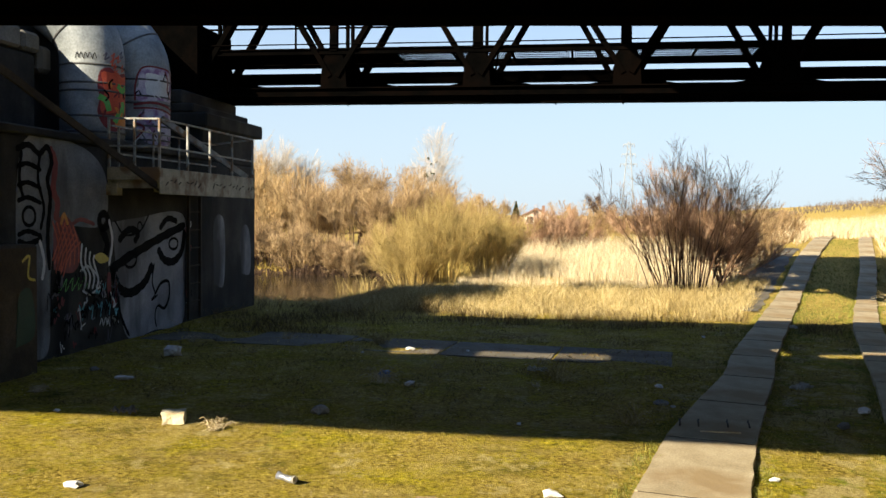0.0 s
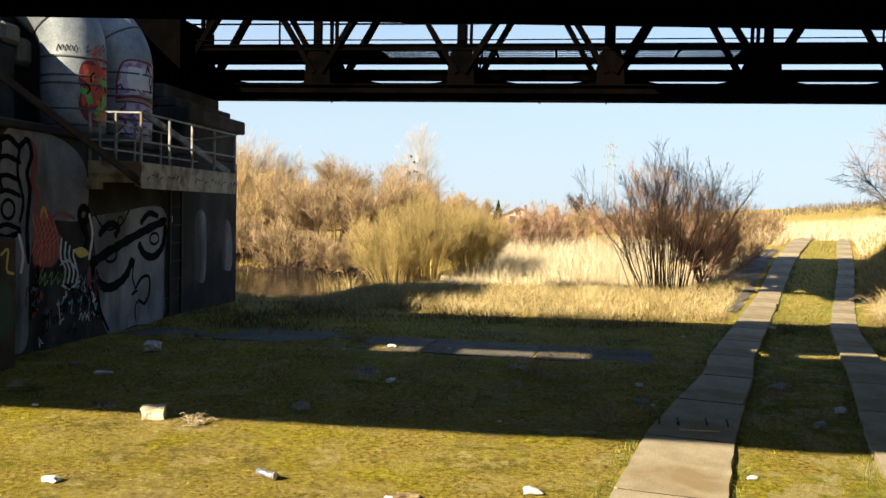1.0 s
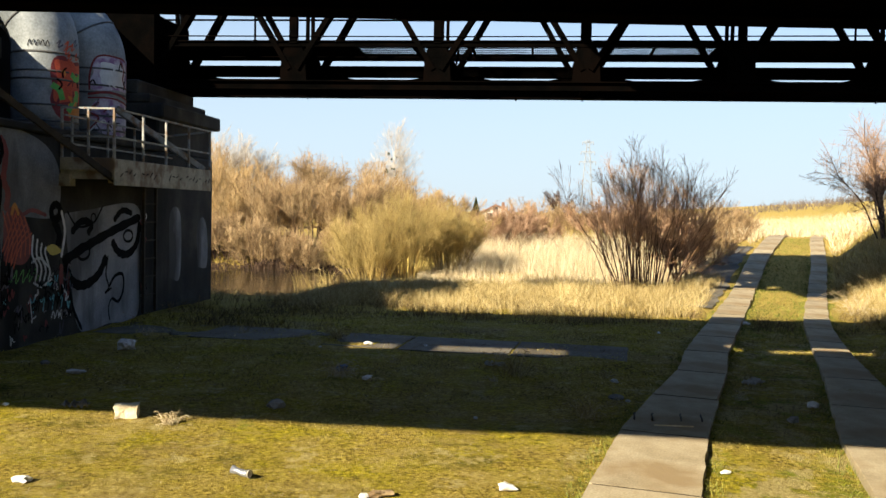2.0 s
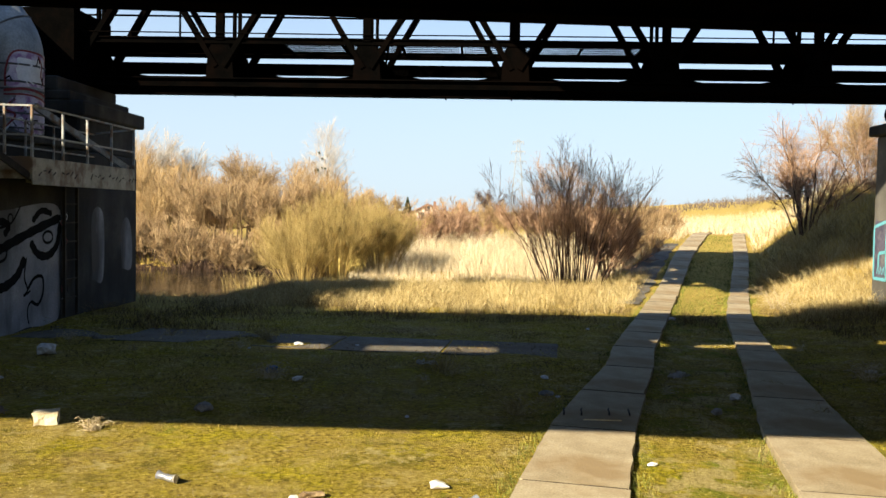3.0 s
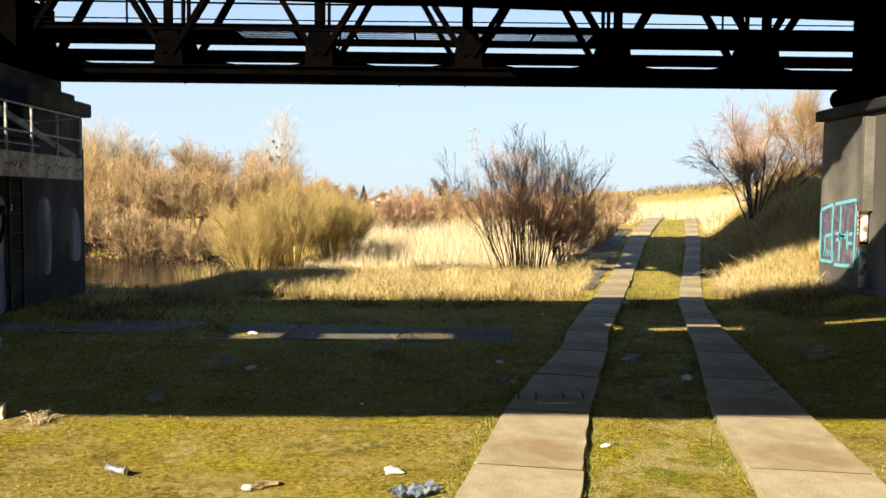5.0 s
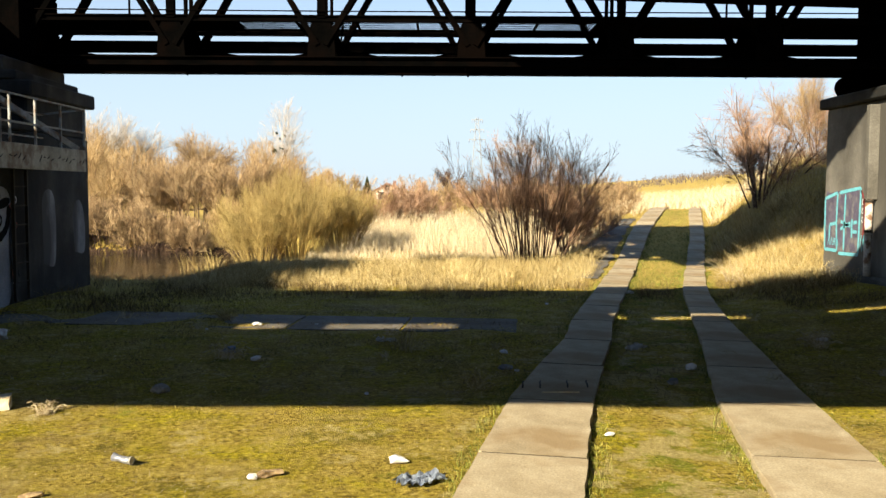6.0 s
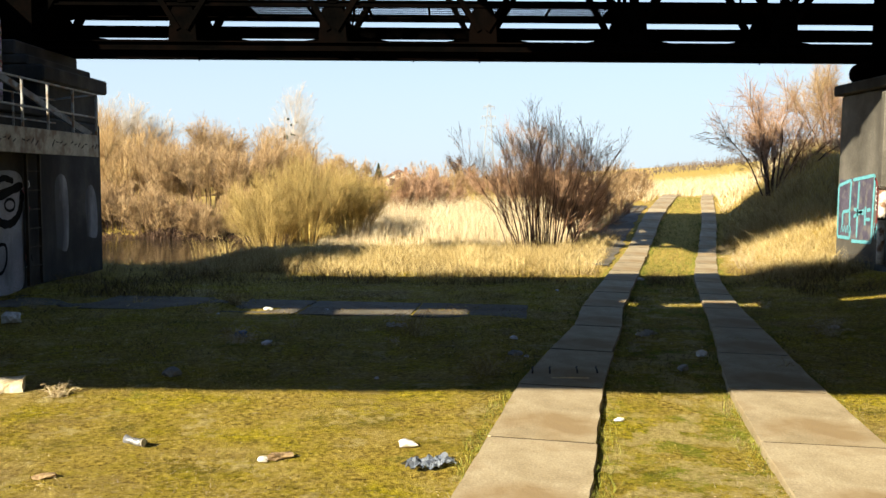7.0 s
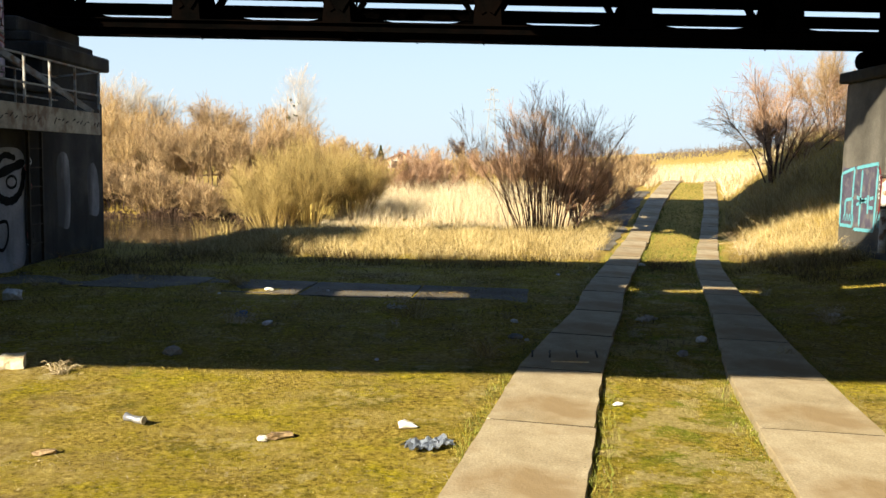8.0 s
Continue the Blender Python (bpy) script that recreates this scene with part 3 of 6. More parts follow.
# ---------------------------------------------------------------- the truss bridge (beyond) and the girder bridge (overhead)
def build_truss_bridge():
    b = thing("truss_bridge", "riveted steel lattice railway bridge seen from below, coloured black for shade", "railway bridge", (0, 14.5, 3.55), kind="structure")
    off = -b.location
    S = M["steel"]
    def add(name, bm, mat=S, label=""):
        bmesh.ops.translate(bm, verts=bm.verts, vec=off)
        return part(name, bm, mat, b, label)
    def channel(x0, x1, y, z0, z1, flange):
        bm = bmesh.new()
        box_into(bm, x0, x1, y - 0.012, y + 0.012, z0 + 0.02, z1 - 0.02)
        box_into(bm, x0, x1, y - flange, y + flange, z0, z0 + 0.02)
        box_into(bm, x0, x1, y - flange, y + flange, z1 - 0.02, z1)
        return bm
    def plate(x, y, prof, thick=0.03):
        bm = bmesh.new()
        va = [bm.verts.new((x + px, y - thick, pz)) for px, pz in prof]
        vb = [bm.verts.new((x + px, y + thick, pz)) for px, pz in prof]
        bm.faces.new(va), bm.faces.new(vb[::-1])
        for k in range(len(prof)):
            q = (k + 1) % len(prof)
            bm.faces.new((va[k], vb[k], vb[q], va[q]))
        return bm
    x0, x1 = WX - 1.1, EX + 0.9
    pitch, top = 2.335, 5.62
    nodes = [-6.44 + pitch * i for i in range(6)]
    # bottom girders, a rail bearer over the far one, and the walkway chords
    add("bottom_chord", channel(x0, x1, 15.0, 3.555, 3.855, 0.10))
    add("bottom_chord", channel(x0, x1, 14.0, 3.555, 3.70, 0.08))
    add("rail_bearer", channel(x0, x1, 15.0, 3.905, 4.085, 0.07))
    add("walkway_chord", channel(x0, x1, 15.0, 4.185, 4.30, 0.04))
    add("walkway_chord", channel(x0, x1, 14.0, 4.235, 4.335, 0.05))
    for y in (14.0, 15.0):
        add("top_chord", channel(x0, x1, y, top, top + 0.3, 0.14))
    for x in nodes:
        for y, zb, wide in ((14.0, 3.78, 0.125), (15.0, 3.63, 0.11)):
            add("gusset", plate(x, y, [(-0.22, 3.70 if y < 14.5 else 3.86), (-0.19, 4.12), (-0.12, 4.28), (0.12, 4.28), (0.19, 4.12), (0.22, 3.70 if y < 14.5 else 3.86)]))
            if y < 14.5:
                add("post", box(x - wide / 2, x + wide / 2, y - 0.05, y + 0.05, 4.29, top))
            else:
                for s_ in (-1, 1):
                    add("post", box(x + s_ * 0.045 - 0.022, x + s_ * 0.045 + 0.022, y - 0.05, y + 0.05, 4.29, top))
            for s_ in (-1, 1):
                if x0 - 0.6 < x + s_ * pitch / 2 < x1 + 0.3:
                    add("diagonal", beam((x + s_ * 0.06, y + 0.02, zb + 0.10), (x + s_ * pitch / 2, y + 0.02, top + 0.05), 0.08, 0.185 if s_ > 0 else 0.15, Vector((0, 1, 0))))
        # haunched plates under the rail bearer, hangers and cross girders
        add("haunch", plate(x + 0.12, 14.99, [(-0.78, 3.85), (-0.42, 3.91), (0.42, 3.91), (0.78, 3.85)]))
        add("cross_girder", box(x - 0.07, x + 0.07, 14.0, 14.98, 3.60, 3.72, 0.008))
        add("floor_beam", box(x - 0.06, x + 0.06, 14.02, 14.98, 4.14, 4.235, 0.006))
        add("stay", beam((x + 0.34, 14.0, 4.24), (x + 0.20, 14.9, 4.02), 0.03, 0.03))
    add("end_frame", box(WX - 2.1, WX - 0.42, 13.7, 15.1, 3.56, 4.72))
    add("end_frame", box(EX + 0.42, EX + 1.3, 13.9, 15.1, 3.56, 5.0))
    # walkway floor: open grating panels in the middle, chequer plates towards the ends
    px = x0 + 0.05
    while px < x1 - 0.8:
        bm = bmesh.new()
        box_into(bm, px, px + 0.035, 14.03, 14.97, 4.24, 4.28)
        if -3.9 < px < 2.5:
            for k in range(1, 31):
                box_into(bm, px + 0.035 + k * 0.029, px + 0.042 + k * 0.029, 14.04, 14.96, 4.256, 4.268)
            for k in range(1, 5):
                box_into(bm, px + 0.035, px + 0.95, 14.04 + k * 0.184, 14.049 + k * 0.184, 4.252, 4.262)
            add("grating_panel", bm)
        else:
            box_into(bm, px + 0.035, px + 0.95, 14.04, 14.96, 4.25, 4.262)
            add("floor_panel", bm)
        px += 0.95
    # unseen plated deck, added over the landward half to shade ramp and bank
    x = -1.3
    while x < EX + 2.4:
        add("shade_deck_plate", box(x, x + 1.18, 8.9, 16.7, top + 0.32, top + 0.36))
        add("shade_deck_rib", box(x + 0.55, x + 0.63, 8.95, 16.65, top + 0.18, top + 0.32))
        x += 1.2
    # handrail wire and slim posts on the far side
    add("hand_wire", sweep([(x0, 15.3, 4.95), (-2.0, 15.3, 4.93), (0.2, 15.3, 4.94), (x1, 15.3, 4.96)], 0.017, 6))
    add("hand_wire", sweep([(x0, 13.92, 4.40), (-1.5, 13.92, 4.385), (x1, 13.92, 4.40)], 0.010, 6))
    for x in (-5.2, 4.95):
        add("hand_post", box(x, x + 0.025, 15.28, 15.32, 4.3, 5.3))
    # bolts and loose ends hanging under the girder
    for x in (-4.12, -0.55, 0.55, 5.2):
        add("bolt", sweep([(x, 14.95, 3.52), (x, 14.95, 3.56)], 0.014, 6))


def build_girder_bridge():
    b = thing("girder_bridge", "steel plate girder railway bridge overhead, coloured black for shade", "railway bridge", (0, 5, 3.4), kind="structure")
    off = -b.location
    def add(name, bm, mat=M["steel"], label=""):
        bmesh.ops.translate(bm, verts=bm.verts, vec=off)
        return part(name, bm, mat, b, label)
    x0, x1 = WX - 9.0, EX + 3.0
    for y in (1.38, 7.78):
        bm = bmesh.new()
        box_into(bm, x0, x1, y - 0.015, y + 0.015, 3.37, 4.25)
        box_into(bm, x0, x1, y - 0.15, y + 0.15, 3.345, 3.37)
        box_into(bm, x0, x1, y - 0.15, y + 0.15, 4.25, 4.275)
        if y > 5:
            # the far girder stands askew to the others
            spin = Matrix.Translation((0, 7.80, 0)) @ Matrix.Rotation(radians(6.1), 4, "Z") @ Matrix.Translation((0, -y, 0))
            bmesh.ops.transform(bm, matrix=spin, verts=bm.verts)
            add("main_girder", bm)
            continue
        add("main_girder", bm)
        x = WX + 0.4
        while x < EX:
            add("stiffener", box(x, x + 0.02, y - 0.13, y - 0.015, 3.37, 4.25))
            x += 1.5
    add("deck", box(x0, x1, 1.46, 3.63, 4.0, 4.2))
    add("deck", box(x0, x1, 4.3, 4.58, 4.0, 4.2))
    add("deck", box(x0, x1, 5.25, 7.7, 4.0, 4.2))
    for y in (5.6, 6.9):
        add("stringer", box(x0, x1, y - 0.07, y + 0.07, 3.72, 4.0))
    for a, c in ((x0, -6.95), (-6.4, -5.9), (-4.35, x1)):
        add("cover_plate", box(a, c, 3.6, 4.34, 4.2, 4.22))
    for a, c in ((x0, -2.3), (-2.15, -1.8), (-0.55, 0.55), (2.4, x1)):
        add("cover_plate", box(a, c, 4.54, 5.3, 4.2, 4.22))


build_truss_bridge()
build_girder_bridge()


# ---------------------------------------------------------------- road of concrete slabs
def build_road():
    rd = thing("road", "two rows of worn concrete slabs with grass between", "road", (0, 0, 0), kind="structure")
    rng = random.Random(5)
    def slab(w, w_far, length, seed, wear=1.0):
        r = random.Random(seed)
        bm = bmesh.new()
        n, out = 9, []
        for s, sgn in ((0, 1), (1, 1), (2, -1), (3, -1)):
            for k in range(n):
                u = k / n
                if s == 0: x, y = -w / 2 + w * u, -length / 2
                if s == 1: x, y = w / 2, -length / 2 + length * u
                if s == 2: x, y = w / 2 - w * u, length / 2
                if s == 3: x, y = -w / 2, length / 2 - length * u
                j = 0.014
                if s in (1, 3) and k:
                    x += (r.uniform(-j, j) * 0.35 + 0.008 * noise.noise((k * 0.45, seed, s))) * wear
                out.append((x * (1 + (w_far / w - 1) * (y / length + 0.5)), y))
        top = [bm.verts.new((x * 0.99, y, 0.0)) for x, y in out]
        mid = [bm.verts.new((x, y, -0.012)) for x, y in out]
        bot = [bm.verts.new((x, y, -0.14)) for x, y in out]
        bm.faces.new(top)
        for a, b_ in ((mid, top), (bot, mid)):
            for k in range(len(a)):
                q = (k + 1) % len(a)
                bm.faces.new((a[k], a[q], b_[q], b_[k]))
        return bm
    for edge, sgn, wide in ((road_left, 1, left_width), (road_right, -1, right_width)):
        y = 1.0
        i = 0
        while y < 40:
            length = 1.38 + rng.uniform(-0.05, 0.05)
            ya, yb = y, y + length
            ww, wf = float(wide(ya)) + rng.uniform(-0.010, 0.010), float(wide(yb)) + rng.uniform(-0.010, 0.010)
            xa = float(edge(ya)) + sgn * ww / 2 + rng.uniform(-0.006, 0.006)
            xb = float(edge(yb)) + sgn * wf / 2
            za, zb = float(road_height(ya)), float(road_height(yb))
            ob = part("slab", slab(ww, wf, length + 0.004, i * 7 + int(sgn), 1.0 + 1.8 * float(step(13, 18, y))), M["slab"], rd)
            yaw = -math.atan2(xb - xa, yb - ya)
            ob.matrix_basis = Matrix.Translation(((xa + xb) / 2, (ya + yb) / 2, (za + zb) / 2 + 0.05)) @ Euler((math.atan2(zb - za, yb - ya), rng.uniform(-0.004, 0.004), yaw)).to_matrix().to_4x4()
            joint = part("joint", box(-wf * 0.47, wf * 0.47, -0.003 - 0.002 * (i % 3), 0.003, -0.02, 0.0015), M["brown_concrete"], rd)
            joint.matrix_basis = Matrix.Translation((xb, yb, zb + 0.05)) @ Euler((0, 0, yaw)).to_matrix().to_4x4()
            y = yb
            i += 1
    # a side row where an older lane joins the ramp, and the pad that leads to the pier
    ys, us = np.linspace(16.2, 27.0, 60), np.linspace(0, 1, 9)
    gy, gu = np.meshgrid(ys, us, indexing="ij")
    edge_w = 1.05 + 0.14 * ripple(gy, gy, 0.7)
    gx = road_left(gy) - 0.16 - 0.05 * ripple(gy, gy, 0.45) - gu * edge_w * (1 - 0.5 * step(22, 27, gy))
    gz = land(gx, gy) + 0.03 * (1 - gu ** 6) - 0.01
    idx = (np.arange(59)[:, None] * 9 + np.arange(8)[None]).reshape(-1)
    mesh_part("old_lane", np.stack([gx, gy, gz], -1).reshape(-1, 3), np.stack([idx, idx + 1, idx + 10, idx + 9], 1)[:, ::-1], M["slab_dark"], rd, "cracked old concrete lane", True)
    for k in range(5):
        for j in range(1):
            ob = part("slab", slab(1.34, 1.34, 1.12, 400 + k * 3 + j), M["slab_dark"], rd)
            x, y = -5.1 + 1.36 * k, 11.3 - 0.16 * k + 1.1 * j
            ob.matrix_basis = Matrix.Translation((x, y, land_at(x, y) + 0.010)) @ Euler((0, 0, -0.1)).to_matrix().to_4x4()


build_road()


# ---------------------------------------------------------------- plants
def tubes(paths, radii, sides=3):
    """Thin tapered stalks: paths (N, n, 3), radii (N, n)."""
    N, n, _ = paths.shape
    d = np.gradient(paths, axis=1)
    d /= np.linalg.norm(d, axis=2, keepdims=True) + 1e-9
    ref = np.where(np.abs(d[..., 2:3]) > 0.9, np.array([1.0, 0, 0]), np.array([0, 0, 1.0]))
    s = np.cross(d, ref)
    s /= np.linalg.norm(s, axis=2, keepdims=True) + 1e-9
    u = np.cross(s, d)
    a = np.arange(sides) * 2 * np.pi / sides
    v = paths[:, :, None] + radii[:, :, None, None] * (np.cos(a)[:, None] * s[:, :, None] + np.sin(a)[:, None] * u[:, :, None])
    idx = np.arange(N * n * sides).reshape(N, n, sides)
    f = np.stack([idx[:, :-1], np.roll(idx[:, :-1], -1, 2), np.roll(idx[:, 1:], -1, 2), idx[:, 1:]], -1)
    return v.reshape(-1, 3), f.reshape(-1, 4)


def sprout(rng, parents, prad, count, lo, hi, length, spread, up, pts, taper, droop=0.0, wiggle=0.1):
    """Branches growing out of earlier ones."""
    N, n, _ = parents.shape
    w = np.linalg.norm(parents[:, -1] - parents[:, 0], axis=1)
    k = rng.choice(N, count, p=w / w.sum())
    s = lo + (hi - lo) * rng.random(count) ** 0.8
    q = s * (n - 1)
    i = np.minimum(q.astype(int), n - 2)
    fr = (q - i)[:, None]
    start = parents[k, i] * (1 - fr) + parents[k, i + 1] * fr
    tang = parents[k, i + 1] - parents[k, i]
    tang /= np.linalg.norm(tang, axis=1, keepdims=True) + 1e-9
    r0 = (prad[k, i] * (1 - fr[:, 0]) + prad[k, i + 1] * fr[:, 0]) * taper
    d = tang + rng.normal(0, spread, (count, 3)) + np.array([0, 0, up])
    d /= np.linalg.norm(d, axis=1, keepdims=True)
    L = length * rng.uniform(0.5, 1.2, count) * (1.15 - 0.6 * s)
    t = np.linspace(0, 1, pts)
    bend = rng.normal(0, wiggle, (count, 1, 3)) * (t ** 2)[None, :, None]
    path = start[:, None] + (d[:, None] * t[None, :, None] + bend) * L[:, None, None]
    path[..., 2] -= droop * L[:, None] * t ** 2
    rad = np.maximum(r0[:, None] * (1 - 0.75 * t)[None], 0.0012)
    return path, rad


def shrub(name, label, base, height, spread, stems, branches, twigs, mats, seed, stem_r=0.03, lean=0.5, twig_len=0.45, crown_up=0.15, category="bush", min_r=0.0025, trunk=None, group="", twig_spread=0.45, twig_pts=3, branch_spread=0.38, reach=0.34, foot_k=0.35, limb=0.55):
    """A leafless shrub or tree: stems from one foot, branches, fine twigs."""
    rng = np.random.default_rng(seed)
    if trunk:
        path = np.zeros((1, 7, 3))
        t = np.linspace(0, 1, 7)
        path[0, :, 2] = t * height * trunk
        path[0, :, :2] = rng.normal(0, 0.02 * height, (7, 2)) * t[:, None]
        rad = (stem_r * (1 - 0.7 * t))[None]
        p0, r0 = path, rad
        p0b, r0b = sprout(rng, p0, r0, stems, 0.22, 1.0, height * limb, lean, 0.35, 6, 0.55, wiggle=0.12)
        allp = [(p0, r0), (p0b, r0b)]
        src = (p0b, r0b)
    else:
        a = rng.random(stems) * 2 * np.pi
        out = rng.random(stems) ** 0.7 * lean
        t = np.linspace(0, 1, 7)
        L = height * rng.uniform(0.55, 1.05, stems) * (1 - 0.25 * out)
        foot = np.stack([np.cos(a), np.sin(a), 0 * a], 1) * (spread * foot_k * (0.3 * rng.random(stems) + 0.7 * out))[:, None]
        hor = np.stack([np.cos(a), np.sin(a), 0 * a], 1) * (out * spread * (1 - foot_k))[:, None]
        path = foot[:, None] + hor[:, None] * (t ** 1.15)[None, :, None] + np.array([0, 0, 1.0]) * (L[:, None, None] * (t ** 0.92)[None, :, None])
        path[:, 1:] += rng.normal(0, 0.018 * height, (stems, 6, 3)) * t[1:, None]
        rad = stem_r * rng.uniform(0.5, 1.1, stems)[:, None] * (1 - 0.8 * t)[None]
        allp = [(path, rad)]
        src = (path, rad)
    b1 = sprout(rng, *src, branches, 0.2, 0.98, height * reach, branch_spread, crown_up, 4, 0.6)
    b2 = sprout(rng, *b1, twigs, 0.15, 1.0, twig_len, twig_spread, crown_up, twig_pts, 0.6)
    root = thing(name, label, category, base, group)
    v, f, o = [], [], 0
    for p, r in allp:
        vv, ff = tubes(p, np.maximum(r, min_r), 5)
        v.append(vv); f.append(ff + o); o += len(vv)
    mesh_part("trunk" if trunk else "stem", np.concatenate(v), np.concatenate(f), mats[0], root, smooth=True)
    v1, f1 = tubes(b1[0], np.maximum(b1[1], min_r), 3)
    v2, f2 = tubes(b2[0], np.maximum(b2[1], min_r * 0.8), 3)
    mesh_part("crown", np.concatenate([v1, v2]), np.concatenate([f1, f2 + len(v1)]), mats[1], root)
    return root


def blades(name, label, x, y, h, lean, width, mat, seed, category="grass", segments=2):
    """Upright grass blades at the given places, one sheet of stuff."""
    rng = np.random.default_rng(seed)
    n = len(x)
    z = land(x, y)
    a = rng.random(n) * 2 * np.pi
    d = np.stack([np.cos(a), np.sin(a)], 1)
    b = rng.random(n) * 2 * np.pi
    side = np.stack([np.cos(b), np.sin(b)], 1) * (width * rng.uniform(0.6, 1.3, n))[:, None] * 0.5
    ln = (lean * rng.uniform(0.2, 1.4, n) * h)[:, None]
    base = np.stack([x, y, z - 0.01], 1)
    mid = base + np.concatenate([d * ln * 0.35, (h * 0.6)[:, None]], 1)
    tip = base + np.concatenate([d * ln, h[:, None]], 1)
    s3 = np.concatenate([side, np.zeros((n, 1))], 1)
    v = np.stack([base - s3, base + s3, mid + s3 * 0.7, mid - s3 * 0.7, tip + s3 * 0.15, tip - s3 * 0.15], 1).reshape(-1, 3)
    i = np.arange(n)[:, None] * 6
    f = np.concatenate([i + np.array([0, 1, 2, 3]), i + np.array([3, 2, 4, 5])])
    ob = new(name, mesh_of(name, v, f, mat))
    tagged(ob, label, category, kind="stuff")
    return ob


def spot(x, y):
    return (x, y, land_at(x, y) - 0.03)


def build_plants():
    B, T = M["bark_dark"], M
    # shrubs close to the track
    shrub("bush", "bare reddish-brown shrub with many dark stems beside the track", spot(2.2, 20.1), 3.08, 1.95, 64, 700, 8000,
          (B, T["twig_red"]), 11, 0.017, 1.0, 0.38, 0.34, twig_spread=0.55, min_r=0.0027, foot_k=0.46, branch_spread=0.42)
    shrub("bush", "bare thorny shrub on the bank beside the abutment", spot(8.05, 22.0), 3.0, 2.0, 15, 380, 5000,
          (B, T["twig_red"]), 12, 0.036, 1.0, 0.36, 0.10, twig_spread=0.75, min_r=0.0036, foot_k=0.16, branch_spread=0.5)
    shrub("bush", "tangled bare shrub at the top of the bank", spot(10.1, 23.2), 2.4, 1.9, 16, 400, 7000,
          (B, T["twig_brown"]), 17, 0.026, 1.0, 0.4, 0.1, twig_spread=0.6, min_r=0.0028)
    # olive willow bushes by the water
    for x, y, h, w, n, sd in ((-4.9, 25.0, 2.15, 1.45, 110, 13), (-3.95, 25.4, 2.3, 1.5, 120, 14), (-2.9, 26.6, 2.0, 1.4, 90, 15)):
        shrub("willow_bush", "olive-yellow leafless willow bush by the water", spot(x, y), h, w, n, 1100, 8000,
              (T["twig_olive"], T["twig_olive"]), sd, 0.013, 1.0, 0.42, 0.30, min_r=0.0026, group="willow bushes", twig_pts=2, foot_k=0.42, twig_spread=0.42, branch_spread=0.30)
    # willows on the far bank
    rows = ((-17.5, 37.5, 4.2, 2.8, "twig_orange"), (-15.4, 37.0, 3.9, 2.6, "twig_orange"), (-13.4, 36.5, 3.3, 2.6, "twig_orange"), (-11.4, 36.2, 2.9, 2.6, "twig_brown"),
            (-9.6, 36.0, 2.7, 2.4, "twig_brown"), (-8.0, 37, 3.0, 2.6, "twig_brown"), (-6.2, 38, 2.9, 2.4, "twig_orange"), (-4.6, 39, 2.3, 2.2, "twig_brown"),
            (-18.5, 42, 4.9, 2.8, "twig_orange"), (-16.0, 41, 4.3, 2.8, "twig_brown"), (-13.6, 41, 3.7, 2.8, "twig_brown"), (-8.2, 41.5, 3.7, 2.6, "twig_brown"),
            (-13.8, 31.9, 1.8, 2.1, "twig_brown"), (-11.9, 31.9, 1.5, 1.8, "twig_brown"), (-10.2, 31.8, 1.8, 1.8, "twig_brown"), (-8.5, 31.9, 1.6, 1.7, "twig_brown"), (-6.9, 32.3, 1.2, 1.4, "twig_orange"))
    for i, (x, y, h, w, m) in enumerate(rows):
        shrub("willow_tree", "bare willow thicket with fine glowing twigs on the far river bank", spot(x, y), h, w, 44, 950, 5400, (B, T[m]), 30 + i, 0.022, 1.0, 0.42, 0.26,
              "tree", 0.0070, group="willows on the river bank", twig_pts=2, twig_spread=0.5, branch_spread=0.42, foot_k=0.6)
    shrub("tree", "round-crowned bare tree behind the willows on the bank", spot(-10.6, 41.0), 4.6, 3, 34, 700, 7000, (B, T["twig_brown"]), 58, 0.11, 0.75, 0.5, 0.12, "tree", 0.006, limb=0.52, trunk=0.5, twig_pts=2, twig_spread=0.7)
    # dark roots, dead shoots and brushwood hanging over the water's edge
    rng = np.random.default_rng(19)
    n = 5000
    x = rng.uniform(-23, -5.2, n)
    y = 31.5 + 0.4 * ripple(x, x, 2.5) + rng.uniform(-0.7, 1.1, n)
    size = (0.14 + 0.28 * np.abs(ripple(x, x * 0.7, 1.1))) * rng.uniform(0.3, 1.2, n)
    t = np.linspace(0, 1, 4)
    base = np.stack([x, y, np.maximum(land(x, y), RIVER) - 0.05], 1)
    out = np.stack([rng.normal(0, 0.5, n), rng.normal(-0.45, 0.4, n), np.zeros(n)], 1) * size[:, None]
    path = base[:, None] + out[:, None] * t[None, :, None]
    path[..., 2] += size[:, None] * np.sin(t * 2.4)[None]
    v, f = tubes(path, np.full((n, 4), 0.011))
    tagged(new("bank_brushwood", mesh_of("bank_brushwood", v, f, M["bark_dark"])), "dark roots and dead brushwood along the river bank", "brushwood", kind="stuff")
    for i, (x, y, h) in enumerate(((-25.6, 66, 6.6), (-23.9, 66, 6.2), (-22.4, 68, 5.6))):
        shrub("tree", "tall bare tree behind the willows", spot(x, y), h, 3, 22, 200, 1200, (B, T["twig_grey"]), 60 + i, 0.2, 0.5, 1.0, 0.3, "tree", 0.010, limb=0.4, trunk=0.75, group="tall bare trees", twig_pts=2)
    pop = shrub("poplar_tree", "tall pale bare poplar with dark mistletoe clumps", spot(-15.7, 92), 8.3, 3, 60, 420, 5200, (T["twig_grey"], T["twig_grey"]), 50, 0.13, 1.35, 0.8, 0.30, "tree", 0.006, limb=0.36, trunk=0.92, twig_pts=2)
    rng = np.random.default_rng(8)
